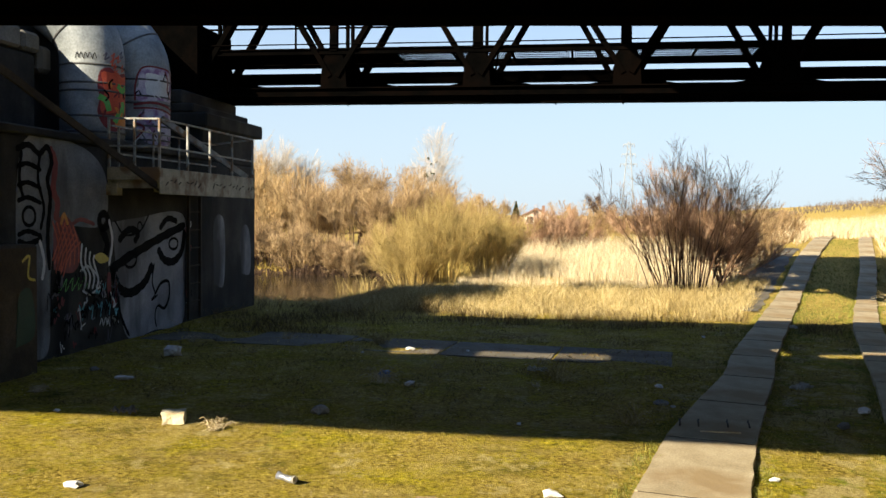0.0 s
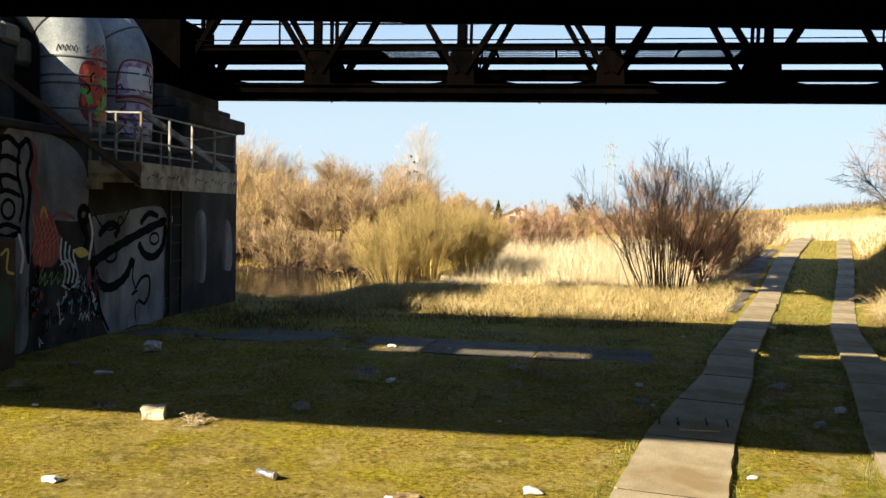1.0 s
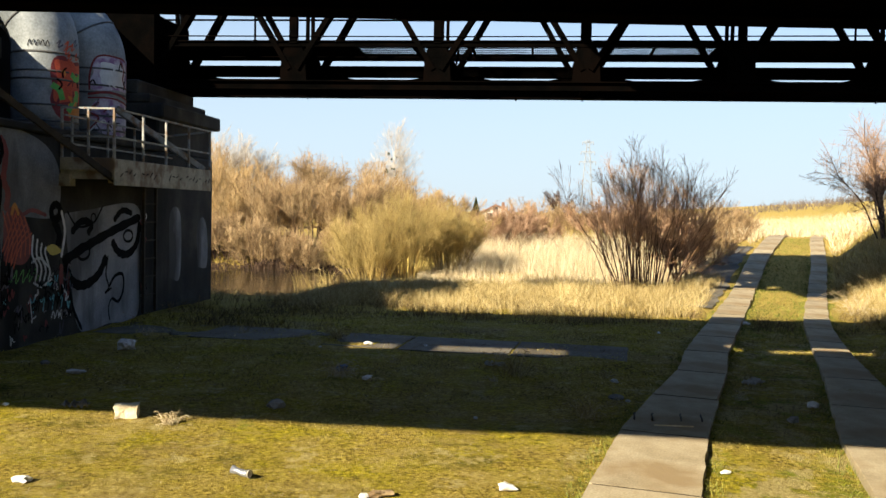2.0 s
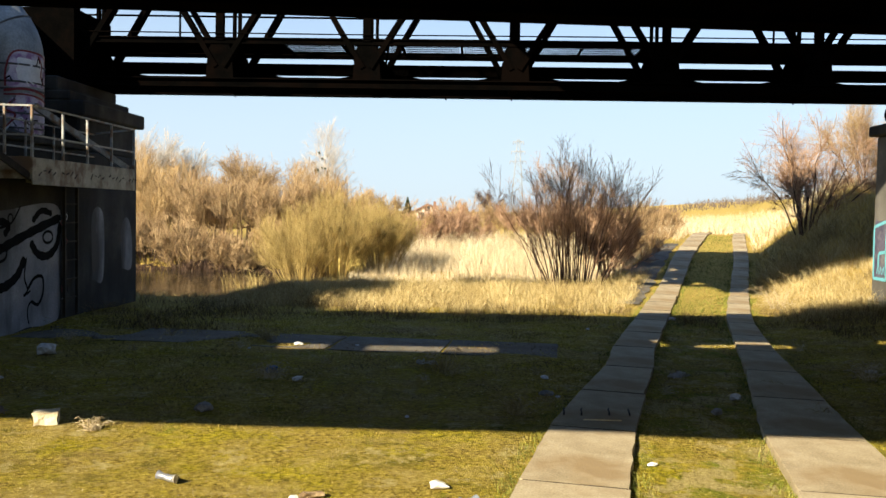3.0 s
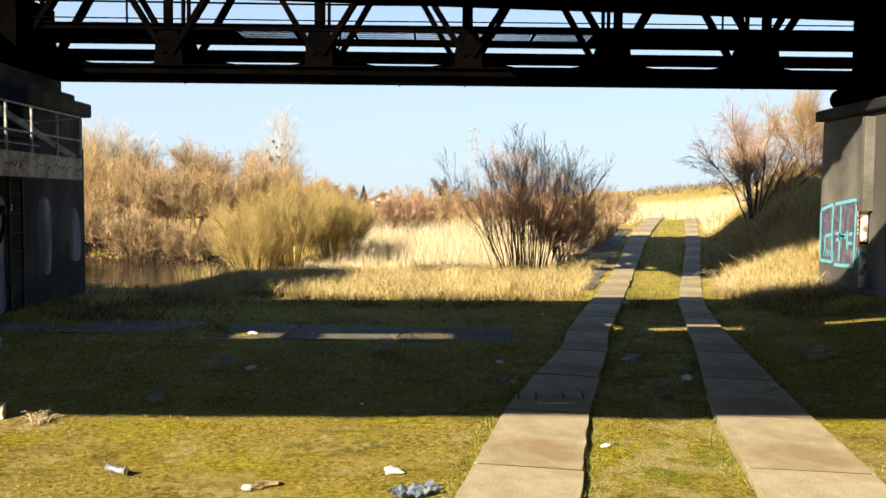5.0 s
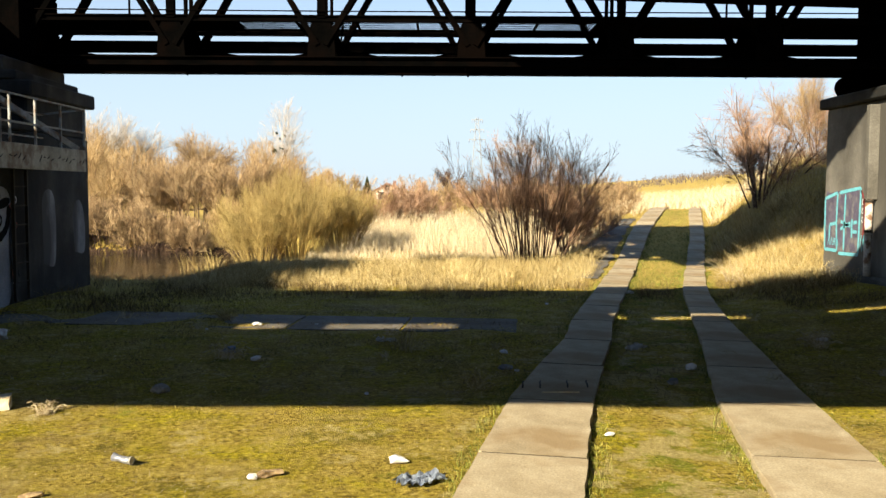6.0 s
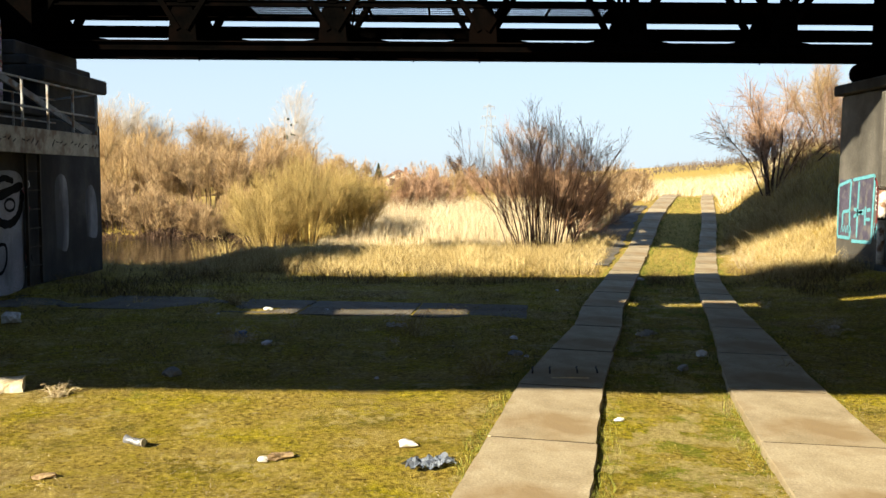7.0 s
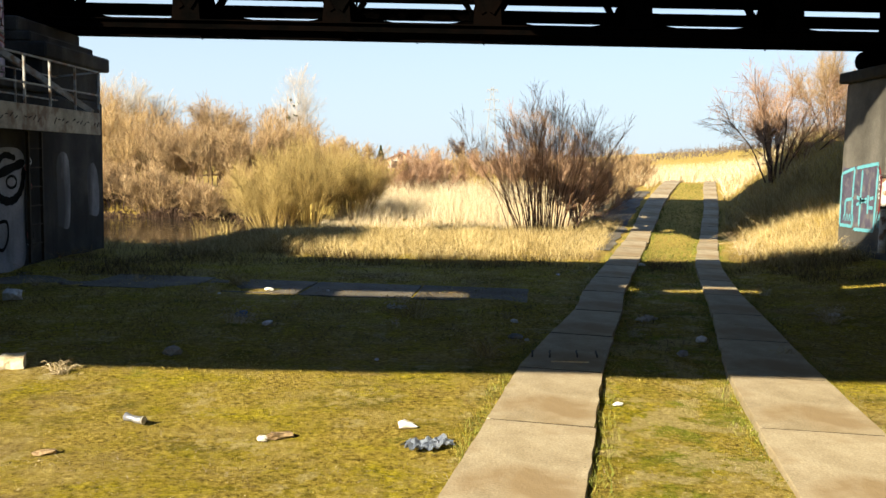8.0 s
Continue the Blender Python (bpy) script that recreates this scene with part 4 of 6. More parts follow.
    for k in range(9):
        c = np.array([rng.normal(0, 0.5), rng.normal(0, 0.4), rng.uniform(4.5, 7.8)])
        d = rng.normal(0, 1, (240, 3))
        d /= np.linalg.norm(d, axis=1, keepdims=True)
        r = 0.30 if k < 2 else rng.uniform(0.10, 0.2)
        t = np.linspace(0, 1, 2)
        path = c + d[:, None] * (t[None, :, None] * r * rng.uniform(0.6, 1.1, (240, 1, 1)))
        v, f = tubes(path, np.full((240, 2), 0.012))
        mesh_part("mistletoe", v, f, M["mistletoe"], pop, "dark green ball of mistletoe")
    shrub("tree", "small round bare tree in the meadow", spot(1.8, 112), 5.0, 3, 26, 260, 1500, (B, B), 51, 0.20, 1.0, 0.8, 0.05, "tree", 0.012, trunk=0.45, twig_pts=2)
    # thickets of the meadow, getting smaller with distance
    rows = ((-1.7, 35, 1.75, 1.4, "twig_red"), (-0.6, 36, 1.8, 1.4, "twig_red"), (3.0, 47, 2.3, 2.0, "twig_red"), (4.6, 50, 2.4, 2.0, "twig_red"), (1.2, 52, 2.2, 2.0, "twig_brown"), (-1.5, 58, 2.5, 2.4, "twig_brown"), (5.4, 30.0, 1.7, 1.6, "twig_brown"),
            (6.4, 34, 1.9, 1.5, "twig_brown"), (7.0, 33, 1.2, 0.8, "twig_brown"), (7.4, 62, 2.4, 2.6, "twig_brown"), (3.6, 23.4, 1.9, 1.3, "twig_red"), (4.5, 26.5, 1.7, 1.2, "twig_brown"))
    for i, (x, y, h, w, m) in enumerate(rows):
        shrub("bush", "bare brown bush standing in the dry meadow", spot(x, y), h, w, 40, 400, 3400, (T[m], T[m]), 70 + i, 0.014, 1.0, 0.4, 0.3, "bush", 0.0062, group="meadow bushes", twig_pts=2)
    # far belt of bare wood along the horizon
    rng = np.random.default_rng(9)
    n = 9000
    x = rng.uniform(-90, 190, n)
    y = rng.uniform(150, 215, n) - 0.12 * np.abs(x)
    crest = 0.9 + 0.9 * np.abs(ripple(x, x * 0.3, 9)) + 0.3 * ripple(x, x, 3)
    base = np.stack([x, y, land(x, y) + rng.random(n) * crest * 0.55], 1)
    t = np.linspace(0, 1, 3)
    d = np.stack([rng.normal(0, 0.35, n), rng.normal(0, 0.35, n), np.ones(n)], 1) * (crest * rng.uniform(0.35, 0.75, n))[:, None]
    v, f = tubes(base[:, None] + d[:, None] * t[None, :, None], np.full((n, 1), 0.055) * (1 - 0.5 * t)[None])
    tagged(new("far_wood", mesh_of("far_wood", v, f, M["far_wood"])), "brown belt of distant bare woodland", "woods", kind="stuff")


build_plants()


def patchy(rng, x, y, size, cut):
    return ripple(x, y, size) + 0.6 * ripple(x + 3.1, y - 1.7, size * 0.37) + rng.normal(0, 0.35, len(x)) > cut


def off_slabs(x, y, gap=0.0):
    rl, rr = road_left(y), road_right(y)
    return ((x < rl - gap) | (x > rl + left_width(y) + gap)) & ((x < rr - right_width(y) - gap) | (x > rr + gap))


def build_grass():
    rng = np.random.default_rng(3)
    # tall dry grass in the strip between the bridges, in bent clumps
    cx, cy = rng.uniform(-4.6, 9.5, 4200), 13.4 + 7.4 * rng.random(4200)
    x = np.repeat(cx, 20) + rng.normal(0, 0.10, 4200 * 20)
    y = np.repeat(cy, 20) + rng.normal(0, 0.09, 4200 * 20)
    size = np.repeat(rng.uniform(0.5, 1.15, 4200), 20)
    n = len(x)
    edge = 14.6 + 0.4 * ripple(x, y, 1.4)
    keep = (x < road_left(y) - 0.25 - 0.25 * rng.random(n)) | (x > road_right(y) + 0.3 + 0.3 * rng.random(n))
    keep &= ((x < EX - 0.15) | (y > 15.35)) & (x > WX + 0.1)
    keep &= (y > edge - 1.0 * (x > 4.5) - 0.5 * rng.random(n))
    x, y, size = x[keep], y[keep], size[keep]
    h = rng.uniform(0.10, 0.30, len(x)) * size * (1 - 0.45 * step(-2.6, -4.2, x)) * (1 + 0.25 * step(5, 6.5, x))
    blades("dry_grass", "straw-coloured tall dry grass in bent tufts", x, y, h, 1.1, 0.008, M["dry_grass"], 4)
    # brown tufts at the front of that strip and at the foot of the pier
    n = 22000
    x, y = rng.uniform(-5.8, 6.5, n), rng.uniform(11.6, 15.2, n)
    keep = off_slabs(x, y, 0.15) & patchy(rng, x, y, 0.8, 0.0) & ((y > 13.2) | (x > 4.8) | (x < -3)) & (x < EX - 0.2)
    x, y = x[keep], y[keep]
    blades("brown_grass", "brown grass tufts in front of the tall dry grass", x, y, rng.uniform(0.05, 0.2, len(x)), 1.2, 0.007, M["brown_grass"], 6)
    # low brown tufts and leaf litter over the ground under the bridges
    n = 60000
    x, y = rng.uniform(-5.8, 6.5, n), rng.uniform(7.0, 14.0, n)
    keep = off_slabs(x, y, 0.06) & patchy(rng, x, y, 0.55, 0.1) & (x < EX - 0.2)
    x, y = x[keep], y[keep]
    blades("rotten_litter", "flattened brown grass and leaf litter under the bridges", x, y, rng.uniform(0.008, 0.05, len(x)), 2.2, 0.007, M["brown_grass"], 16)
    # short turf, sunny front
    n = 150000
    y = 2.6 + 5.2 * rng.random(n) ** 1.0
    x = (rng.random(n) - 0.5) * 2 * (0.75 * y + 1.2)
    keep = off_slabs(x, y, 0.01) & patchy(rng, x, y, 0.9, -0.25)
    x, y = x[keep], y[keep]
    blades("short_grass", "short mossy yellow-green turf", x, y, rng.uniform(0.006, 0.020, len(x)), 1.9, 0.0032, M["green_grass"], 7)
    n = 60000
    y = rng.uniform(6.5, 14.5, n)
    x = rng.uniform(-6, 6.5, n)
    keep = off_slabs(x, y, 0.02) & patchy(rng, x, y, 1.2, 0.15)
    x, y = x[keep], y[keep]
    blades("short_grass", "short dark turf under the bridges", x, y, rng.uniform(0.012, 0.045, len(x)), 1.4, 0.006, M["green_grass"], 8)
    # crumbs of dead leaf, moss and straw over the turf
    n = 52000
    y = 2.7 + 5.4 * rng.random(n) ** 1.1
    x = (rng.random(n) - 0.5) * 2 * (0.72 * y + 0.9)
    keep = off_slabs(x, y, 0.0) & patchy(rng, x, y, 0.45, -0.35)
    x, y = x[keep], y[keep]
    blades("leaf_crumbs", "crumbs of dead leaf and moss in the turf", x, y, rng.uniform(0.004, 0.014, len(x)), 2.6, 0.011, M["leaf_crumb"], 17)
    n = 36000
    x, y = rng.uniform(-5.7, 6.4, n), rng.uniform(7.2, 14.6, n)
    keep = off_slabs(x, y, 0.0) & patchy(rng, x, y, 0.7, 0.0)
    x, y = x[keep], y[keep]
    blades("leaf_crumbs", "dead leaves and straw scraps on the shaded ground", x, y, rng.uniform(0.006, 0.02, len(x)), 3.0, 0.016, M["leaf_crumb"], 18)
    # straw lying flat
    n = 90000
    y = 2.8 + 9 * rng.random(n) ** 1.3
    x = (rng.random(n) - 0.5) * 2 * (0.72 * y + 0.8)
    keep = off_slabs(x, y, -0.01) & patchy(rng, x, y, 0.6, 0.25) & (x > WX + 0.1) & (x < EX - 0.2)
    x, y = x[keep], y[keep]
    blades("loose_straw", "loose dry straw scattered over the turf", x, y, rng.uniform(0.005, 0.016, len(x)), 8.0, 0.0046, M["reed"], 9)
    # green edges along the slabs
    n = 20000
    y = rng.uniform(3, 24, n)
    side = rng.integers(0, 4, n)
    off = np.abs(rng.normal(0, 0.07, n))
    rl, rr = road_left(y), road_right(y)
    x = np.choose(side, [rl - off, rl + left_width(y) + off, rr - right_width(y) - off, rr + off])
    keep = patchy(rng, x, y, 0.7, -0.2)
    x, y = x[keep], y[keep]
    blades("edge_grass", "green grass along the edges of the slabs", x, y, rng.uniform(0.015, 0.07, len(x)), 1.0, 0.005, M["edge_grass"], 10)
    # green turf on the strip between the two rows, up the rise
    n = 5500
    y = rng.uniform(12.5, 30, n)
    a, b = road_left(y) + left_width(y) + 0.02, road_right(y) - right_width(y) - 0.02
    x = a + (b - a) * rng.random(n)
    blades("short_grass", "olive-green turf between the slab rows", x, y, rng.uniform(0.02, 0.07, n), 1.2, 0.010, M["edge_grass"], 20)
    # reeds of the meadow, tallest behind
    n = 46000
    y = 22.6 + 15 * rng.random(n)
    x = rng.uniform(-3.5, 9, n)
    keep = (x < road_left(y) - 1.0) & patchy(rng, x, y, 2.5, -0.9) & (x > -4.0 + 0.1 * (y - 20))
    x, y = x[keep], y[keep]
    h = np.interp(y, [22, 25, 27, 37], [0.16, 0.25, 0.7, 0.9]) * rng.uniform(0.5, 1.15, len(x))
    blades("reeds", "pale golden dry reeds in the meadow", x, y, h, 0.5, 0.009, M["reed"], 5, "reeds")
    # banks of the river
    n = 16000
    x, y = rng.uniform(-22, -3.5, n), np.where(rng.random(n) < 0.06, rng.uniform(34.5, 36.5, n), rng.uniform(15.5, 19.5, n))
    keep = patchy(rng, x, y, 1.6, -0.1)
    x, y = x[keep], y[keep]
    h = np.where(y > 30, 0.4, 0.13) * rng.uniform(0.4, 1.2, len(x))
    blades("bank_grass", "dry grass hanging over the river bank", x, y, h, 1.0, 0.014, M["dry_grass"], 12)
    # sparse olive shoots standing in the shallows
    n = 110
    x, y = rng.normal(-6.2, 0.35, n), rng.normal(24.0, 0.3, n)
    blades("water_shoots", "olive shoots standing in the shallow water", x, y, rng.uniform(0.7, 1.15, n), 0.5, 0.018, M["twig_olive"], 13)
    # dry meadow up the rise behind the road
    n = 42000
    y = 19 + 75 * rng.random(n) ** 1.6
    x = road_right(np.minimum(y, 40)) + (y - 40) * 0.1 * (y > 40) + rng.uniform(-0.5, 1, n) * (0.8 + 0.55 * (y - 19)) * 0.9 + 0.4
    keep = (off_slabs(x, y, 0.2) | (y > 30)) & (x > road_left(np.minimum(y, 40)) - 1.2 - 4 * step(24, 34, y) * rng.random(n)) & ~((x > road_left(y) - 0.1) & (x < road_right(y) + 0.1) & (y < 31))
    x, y = x[keep], y[keep]
    h = rng.uniform(0.08, 0.32, len(x)) * (1 + 0.015 * y)
    far = y > 27 + 3 * ripple(x, y, 4)
    blades("hill_grass", "bleached dry grass on the rise", x[far], y[far], h[far], 0.9, 0.02, M["reed"], 14)
    blades("bank_turf", "matted olive-brown grass on the bank beside the track", x[~far], y[~far], h[~far] * 0.7, 1.3, 0.011, M["dry_grass"], 15)


build_grass()


# ---------------------------------------------------------------- pipes, platform, ladder on the pier
def build_pipes():
    for k, (y, lean, tilt) in enumerate(((10.75, -0.05, 54), (12.05, -0.03, 48))):
        x = WX - 0.52
        p = thing("heating_pipe", "fat galvanised heating pipe rising from the pier with graffiti on it", "pipe", (x, y, 2.56), group="heating pipes")
        path = [(0, 0, z) for z in (0.0, 0.3, 0.6, 0.9, 1.1)]
        for i in range(1, 7):
            a = radians(tilt / 6 * i)
            path.append((-0.62 * (1 - math.cos(a)), lean * i * 0.3, 1.1 + 0.62 * math.sin(a)))
        d = Vector(path[-1]) - Vector(path[-2])
        path.append(Vector(path[-1]) + d * 9)
        casing = part("casing", sweep(path, 0.40, 28), M["pipe"], p)
        for z in (0.02, 0.10, 0.30, 0.62, 0.72, 0.95):
            part("clamp_band", sweep([(0, 0, z), (0, 0, z + 0.025)], 0.407, 28), M["pipe_band"], casing, "dark seam band")
        q = Vector(path[8])
        dd = (Vector(path[9]) - Vector(path[7])).normalized()
        part("clamp_band", sweep([q, q + dd * 0.025], 0.407, 28), M["pipe_band"], casing, "dark seam band")


def build_platform():
    y0, y1, xo = 10.18, 13.3, -5.19
    p = thing("platform", "small steel service platform with pale grey railing on the pier", "platform", (WX, 11.7, 2.0))
    off = -p.location
    def add(name, bm, mat, label=""):
        bmesh.ops.translate(bm, verts=bm.verts, vec=off)
        return part(name, bm, mat, side if name == "scribble" else p, label)
    R, C = M["rail_paint"], M["cream"]
    add("floor_plate", box(WX + 0.01, xo - 0.02, y0 + 0.02, y1 - 0.02, 2.02, 2.06), C)
    side = add("side_plate", box(xo - 0.015, xo, y0, y1, 1.88, 2.20, 0.004), C, "cream side plate with scribbles")
    add("end_plate", box(WX + 0.01, xo - 0.015, y0, y0 + 0.015, 2.05, 2.21, 0.004), C)
    add("bracket", box(WX + 0.0, xo - 0.02, y0 + 0.03, y0 + 0.10, 1.95, 2.02), C)
    add("bracket", box(WX + 0.0, WX + 0.14, y0 - 0.01, y0 + 0.13, 1.86, 2.0), C)
    for y in (11.4, 12.6):
        add("bracket", box(WX + 0.0, xo - 0.02, y, y + 0.08, 1.93, 2.02), C)
    ys = [y0 + 0.02, 10.98, 11.68, 12.46, y1 - 0.02]
    for y in ys:
        add("post", box(xo - 0.03, xo - 0.002, y - 0.016, y + 0.016, 2.2, 2.80, 0.003), R)
    for y in (10.35, 11.25, 12.02):
        add("post", box(WX + 0.06, WX + 0.085, y - 0.012, y + 0.012, 2.06, 2.72, 0.003), R)
    for x in (WX + 0.03, WX + 0.37):
        add("post", box(x - 0.014, x + 0.014, y0, y0 + 0.028, 2.2, 2.82, 0.003), R)
    for z in (2.80, 2.46):
        add("rail", beam((xo - 0.016, y0, z), (xo - 0.016, y1, z), 0.03, 0.022), R)
        add("rail", beam((WX + 0.02, y0 + 0.014, z + 0.01), (xo, y0 + 0.014, z), 0.03, 0.022), R)
        add("rail", beam((WX + 0.07, y0, z - 0.08), (WX + 0.07, y1, z - 0.08), 0.022, 0.02), R)
    add("brace", beam((WX + 0.02, 11.6, 2.95), (xo - 0.04, 13.1, 2.2), 0.05, 0.09), R)
    for y in (y1 - 0.03,):
        add("rail", beam((WX + 0.02, y, 2.72), (xo, y, 2.80), 0.03, 0.022), R)
    # long sloping stair string down to the platform corner
    add("stair_string", beam((WX + 0.10, 7.4, 3.28), (xo - 0.05, y0 + 0.1, 1.95), 0.03, 0.08), M["pier_metal"])
    for k in range(26):
        y = y0 + 0.15 + k * 0.118
        h = 0.015 + 0.05 * ((k * 7) % 5) / 5
        if k % 6 in (4,) or 8 < k < 12:
            continue
        add("scribble", beam((xo + 0.002, y, 1.99 + 0.02 * ((k * 3) % 4)), (xo + 0.002, y + 0.07, 2.02 + h), 0.004, 0.012), M["paint_black"], "thin black scribble")


def build_ladder():
    p = thing("ladder", "narrow rusty steel ladder fixed to the pier", "ladder", (WX, 12.6, 0))
    for y in (12.38, 12.78):
        part("stringer", box(0.03, 0.07, y - 12.62, y - 12.58, 0.05, 1.9), M["pier_metal"], p)
    for k in range(6):
        part("rung", box(0.04, 0.06, -0.2, 0.18, 0.3 + 0.27 * k, 0.32 + 0.27 * k), M["pier_metal"], p)


def build_downpipe():
    p = thing("downpipe", "white peeling rainwater pipe on the abutment", "drain pipe", (EX, 13.42, 0.4))
    tube = part("pipe", sweep([(-0.10, 0, -0.05), (-0.10, 0, 0.1), (-0.10, 0.01, 0.7), (-0.10, 0, 1.15)], 0.055, 12), M["white_peel"], p)
    part("sleeve", box(-0.16, 0.0, -0.06, 0.06, 1.12, 2.55, 0.01), M["abutment"], p)
    part("strap", sweep([(-0.10, 0, 0.62), (-0.10, 0, 0.66)], 0.066, 12), M["pier_metal"], tube)
    part("strap", sweep([(-0.10, 0, 1.08), (-0.10, 0, 1.12)], 0.066, 12), M["pier_metal"], tube)


# ---------------------------------------------------------------- graffiti
def smooth_line(pts, n=8):
    """A soft line through a few points of the wall."""
    P = [Vector((*q, 0)) for q in pts]
    P = [P[0] * 2 - P[1]] + P + [P[-1] * 2 - P[-2]]
    out = []
    for a, b, c, d in zip(P, P[1:], P[2:], P[3:]):
        for k in range(n):
            t = k / n
            out.append(0.5 * ((2 * b) + (c - a) * t + (2 * a - 5 * b + 4 * c - d) * t * t + (3 * b - a - 3 * c + d) * t ** 3))
    out.append(P[-2])
    return out


def stroke(wall_x, pts, width, mat, parent, lift, name="stroke", facing=1, fill=False):
    """Sprayed line (or filled patch) on a wall that faces along x."""
    line = smooth_line(pts)
    bm = bmesh.new()
    if fill:
        v = [bm.verts.new((facing * lift, p.x - parent.location.y, p.y)) for p in line[:-1]]
        bm.faces.new(v)
        bmesh.ops.triangulate(bm, faces=bm.faces[:])
    else:
        prev = None
        for i, p in enumerate(line):
            d = (line[min(i + 1, len(line) - 1)] - line[max(0, i - 1)]).normalized()
            s = Vector((-d.y, d.x, 0)) * width * (0.5 if 0 < i < len(line) - 1 else 0.25) * (0.85 + 0.3 * ((i * 5) % 7) / 7)
            pair = [bm.verts.new((facing * lift, q.x - parent.location.y, q.y)) for q in (p + s, p - s)]
            if prev:
                bm.faces.new((prev[0], prev[1], pair[1], pair[0]))
            prev = pair
    return part(name, bm, mat, parent)


def ring(cy, cz, ry, rz, turn=0.0, n=10):
    return [(cy + ry * math.cos(2 * math.pi * k / n + turn), cz + rz * math.sin(2 * math.pi * k / n + turn)) for k in range(n + 1)]


def build_graffiti():
    K, W_, Rd = M["paint_black"], M["paint_white"], M["paint_red"]
    # broad pale coat on the wall
    coat = thing("wall_paint", "uneven pale grey coat of paint on the pier", "graffiti", (WX, 10, 0))
    stroke(WX, [(8.5, 0.06), (8.4, 1.0), (8.55, 2.40), (9.6, 2.42), (10.15, 2.1), (10.1, 1.5), (9.2, 1.45), (9.0, 0.9), (8.95, 0.1), (8.5, 0.06)], 0, M["pier_paint"], coat, 0.004, "coat", fill=True)
    stroke(WX, [(10.3, 1.52), (10.9, 1.57), (12.28, 1.62), (12.30, 0.8), (12.28, 0.04), (11.4, 0.02), (10.68, 0.02), (10.45, 0.7), (10.3, 1.52)], 0, M["panel_paint"], coat, 0.004, "coat", fill=True)
    stroke(WX, [(13.4, 0.5), (13.4, 1.5), (13.8, 1.5), (13.8, 0.5), (13.4, 0.5)], 0, M["pier_paint"], coat, 0.004, "coat", fill=True)
    stroke(WX, [(14.55, 0.6), (14.5, 1.25), (14.75, 1.45), (14.95, 1.2), (14.95, 0.6), (14.55, 0.6)], 0, M["pier_paint"], coat, 0.004, "coat", fill=True)
    # big black curves on the pale panel
    g = thing("graffiti", "large black curved graffiti lines on a pale panel", "graffiti", (WX, 11.3, 0))
    b = lambda pts, w, m=K, lift=0.008, **k: stroke(WX, pts, w, m, g, lift, **k)
    b([(10.25, 0.93), (10.9, 1.12), (11.6, 1.30), (12.36, 1.47)], 0.13)
    b([(10.30, 0.90), (10.5, 0.66), (10.8, 0.60), (11.15, 0.72), (11.35, 0.95)], 0.13)
    b([(11.5, 1.15), (11.7, 0.98), (12.0, 0.95), (12.25, 1.10), (12.34, 1.40)], 0.12)
    b([(10.45, 1.28), (10.7, 1.42), (10.95, 1.38), (10.85, 1.25)], 0.10)
    b([(11.55, 1.42), (11.8, 1.56), (12.1, 1.52)], 0.09)
    b(ring(10.75, 1.03, 0.16, 0.10), 0.04)
    b(ring(11.98, 1.20, 0.14, 0.08), 0.04)
    b([(11.40, 0.95), (11.34, 0.70), (11.42, 0.52), (11.32, 0.45), (11.5, 0.50)], 0.035)
    b([(11.42, 0.52), (11.6, 0.66), (11.82, 0.66), (11.84, 0.45), (11.7, 0.30), (11.52, 0.36)], 0.05)
    b([(11.52, 0.36), (11.44, 0.30), (11.42, 0.18), (11.46, 0.06)], 0.03)
    b([(10.35, 1.55), (10.6, 1.36), (11.0, 1.40), (11.25, 1.62)], 0.03)
    b(ring(11.0, 1.46, 0.06, 0.06), 0.025)
    b([(10.32, 0.92), (10.40, 0.6), (10.52, 0.3), (10.72, 0.03)], 0.05)
    b([(10.22, 0.98), (10.30, 1.3), (10.22, 1.56)], 0.05, W_, 0.010)
    b(ring(10.10, 1.54, 0.10, 0.09), 0.10)
    b([(10.05, 1.45), (10.18, 1.25), (10.10, 1.05)], 0.12)
    b([(9.86, 1.12), (10.06, 1.15), (10.22, 1.06), (10.02, 1.02), (9.86, 1.12)], 0, M["paint_yellow"], 0.009, fill=True)
    b([(10.22, 0.9), (10.24, 0.62), (10.36, 0.5), (10.38, 0.8)], 0.09, M["paint_darkred"])
    # black block letters edged in dark red near the stairs
    g2 = thing("graffiti", "black and white block letters with a dark red edge", "graffiti", (WX, 8.7, 0))
    b2 = lambda pts, w, m=K, lift=0.008, **k: stroke(WX, pts, w, m, g2, lift, **k)
    b2([(8.98, 2.36), (9.10, 2.2), (9.06, 1.9), (9.14, 1.75), (9.10, 1.55)], 0.10, M["paint_darkred"], 0.006)
    b2([(8.40, 2.30), (8.62, 2.36), (8.80, 2.28), (8.95, 2.36), (9.03, 2.2), (8.95, 2.0), (9.0, 1.8), (8.95, 1.4), (8.98, 1.0)], 0.07)
    for z in (2.12, 1.92, 1.76, 1.40):
        b2([(8.42, z), (8.6, z + 0.04), (8.84, z - 0.02)], 0.055)
    b2([(8.82, 2.3), (8.78, 2.0), (8.88, 1.7), (8.82, 1.45)], 0.05)
    b2([(8.5, 2.3), (8.46, 2.0), (8.52, 1.8)], 0.05)
    b2(ring(8.62, 1.60, 0.11, 0.10), 0.04)
    b2(ring(8.62, 1.60, 0.085, 0.075), 0, M["pier_paint"], 0.006, fill=True)
    b2([(8.42, 1.34), (8.6, 1.30), (8.85, 1.36)], 0.07)
    b2([(8.8, 1.34), (8.88, 1.1), (8.84, 0.9)], 0.05, W_, 0.009)
    b2([(8.0, 1.15), (8.12, 1.2), (8.1, 1.0), (8.22, 0.95)], 0.03, M["paint_yellow"], 0.346)
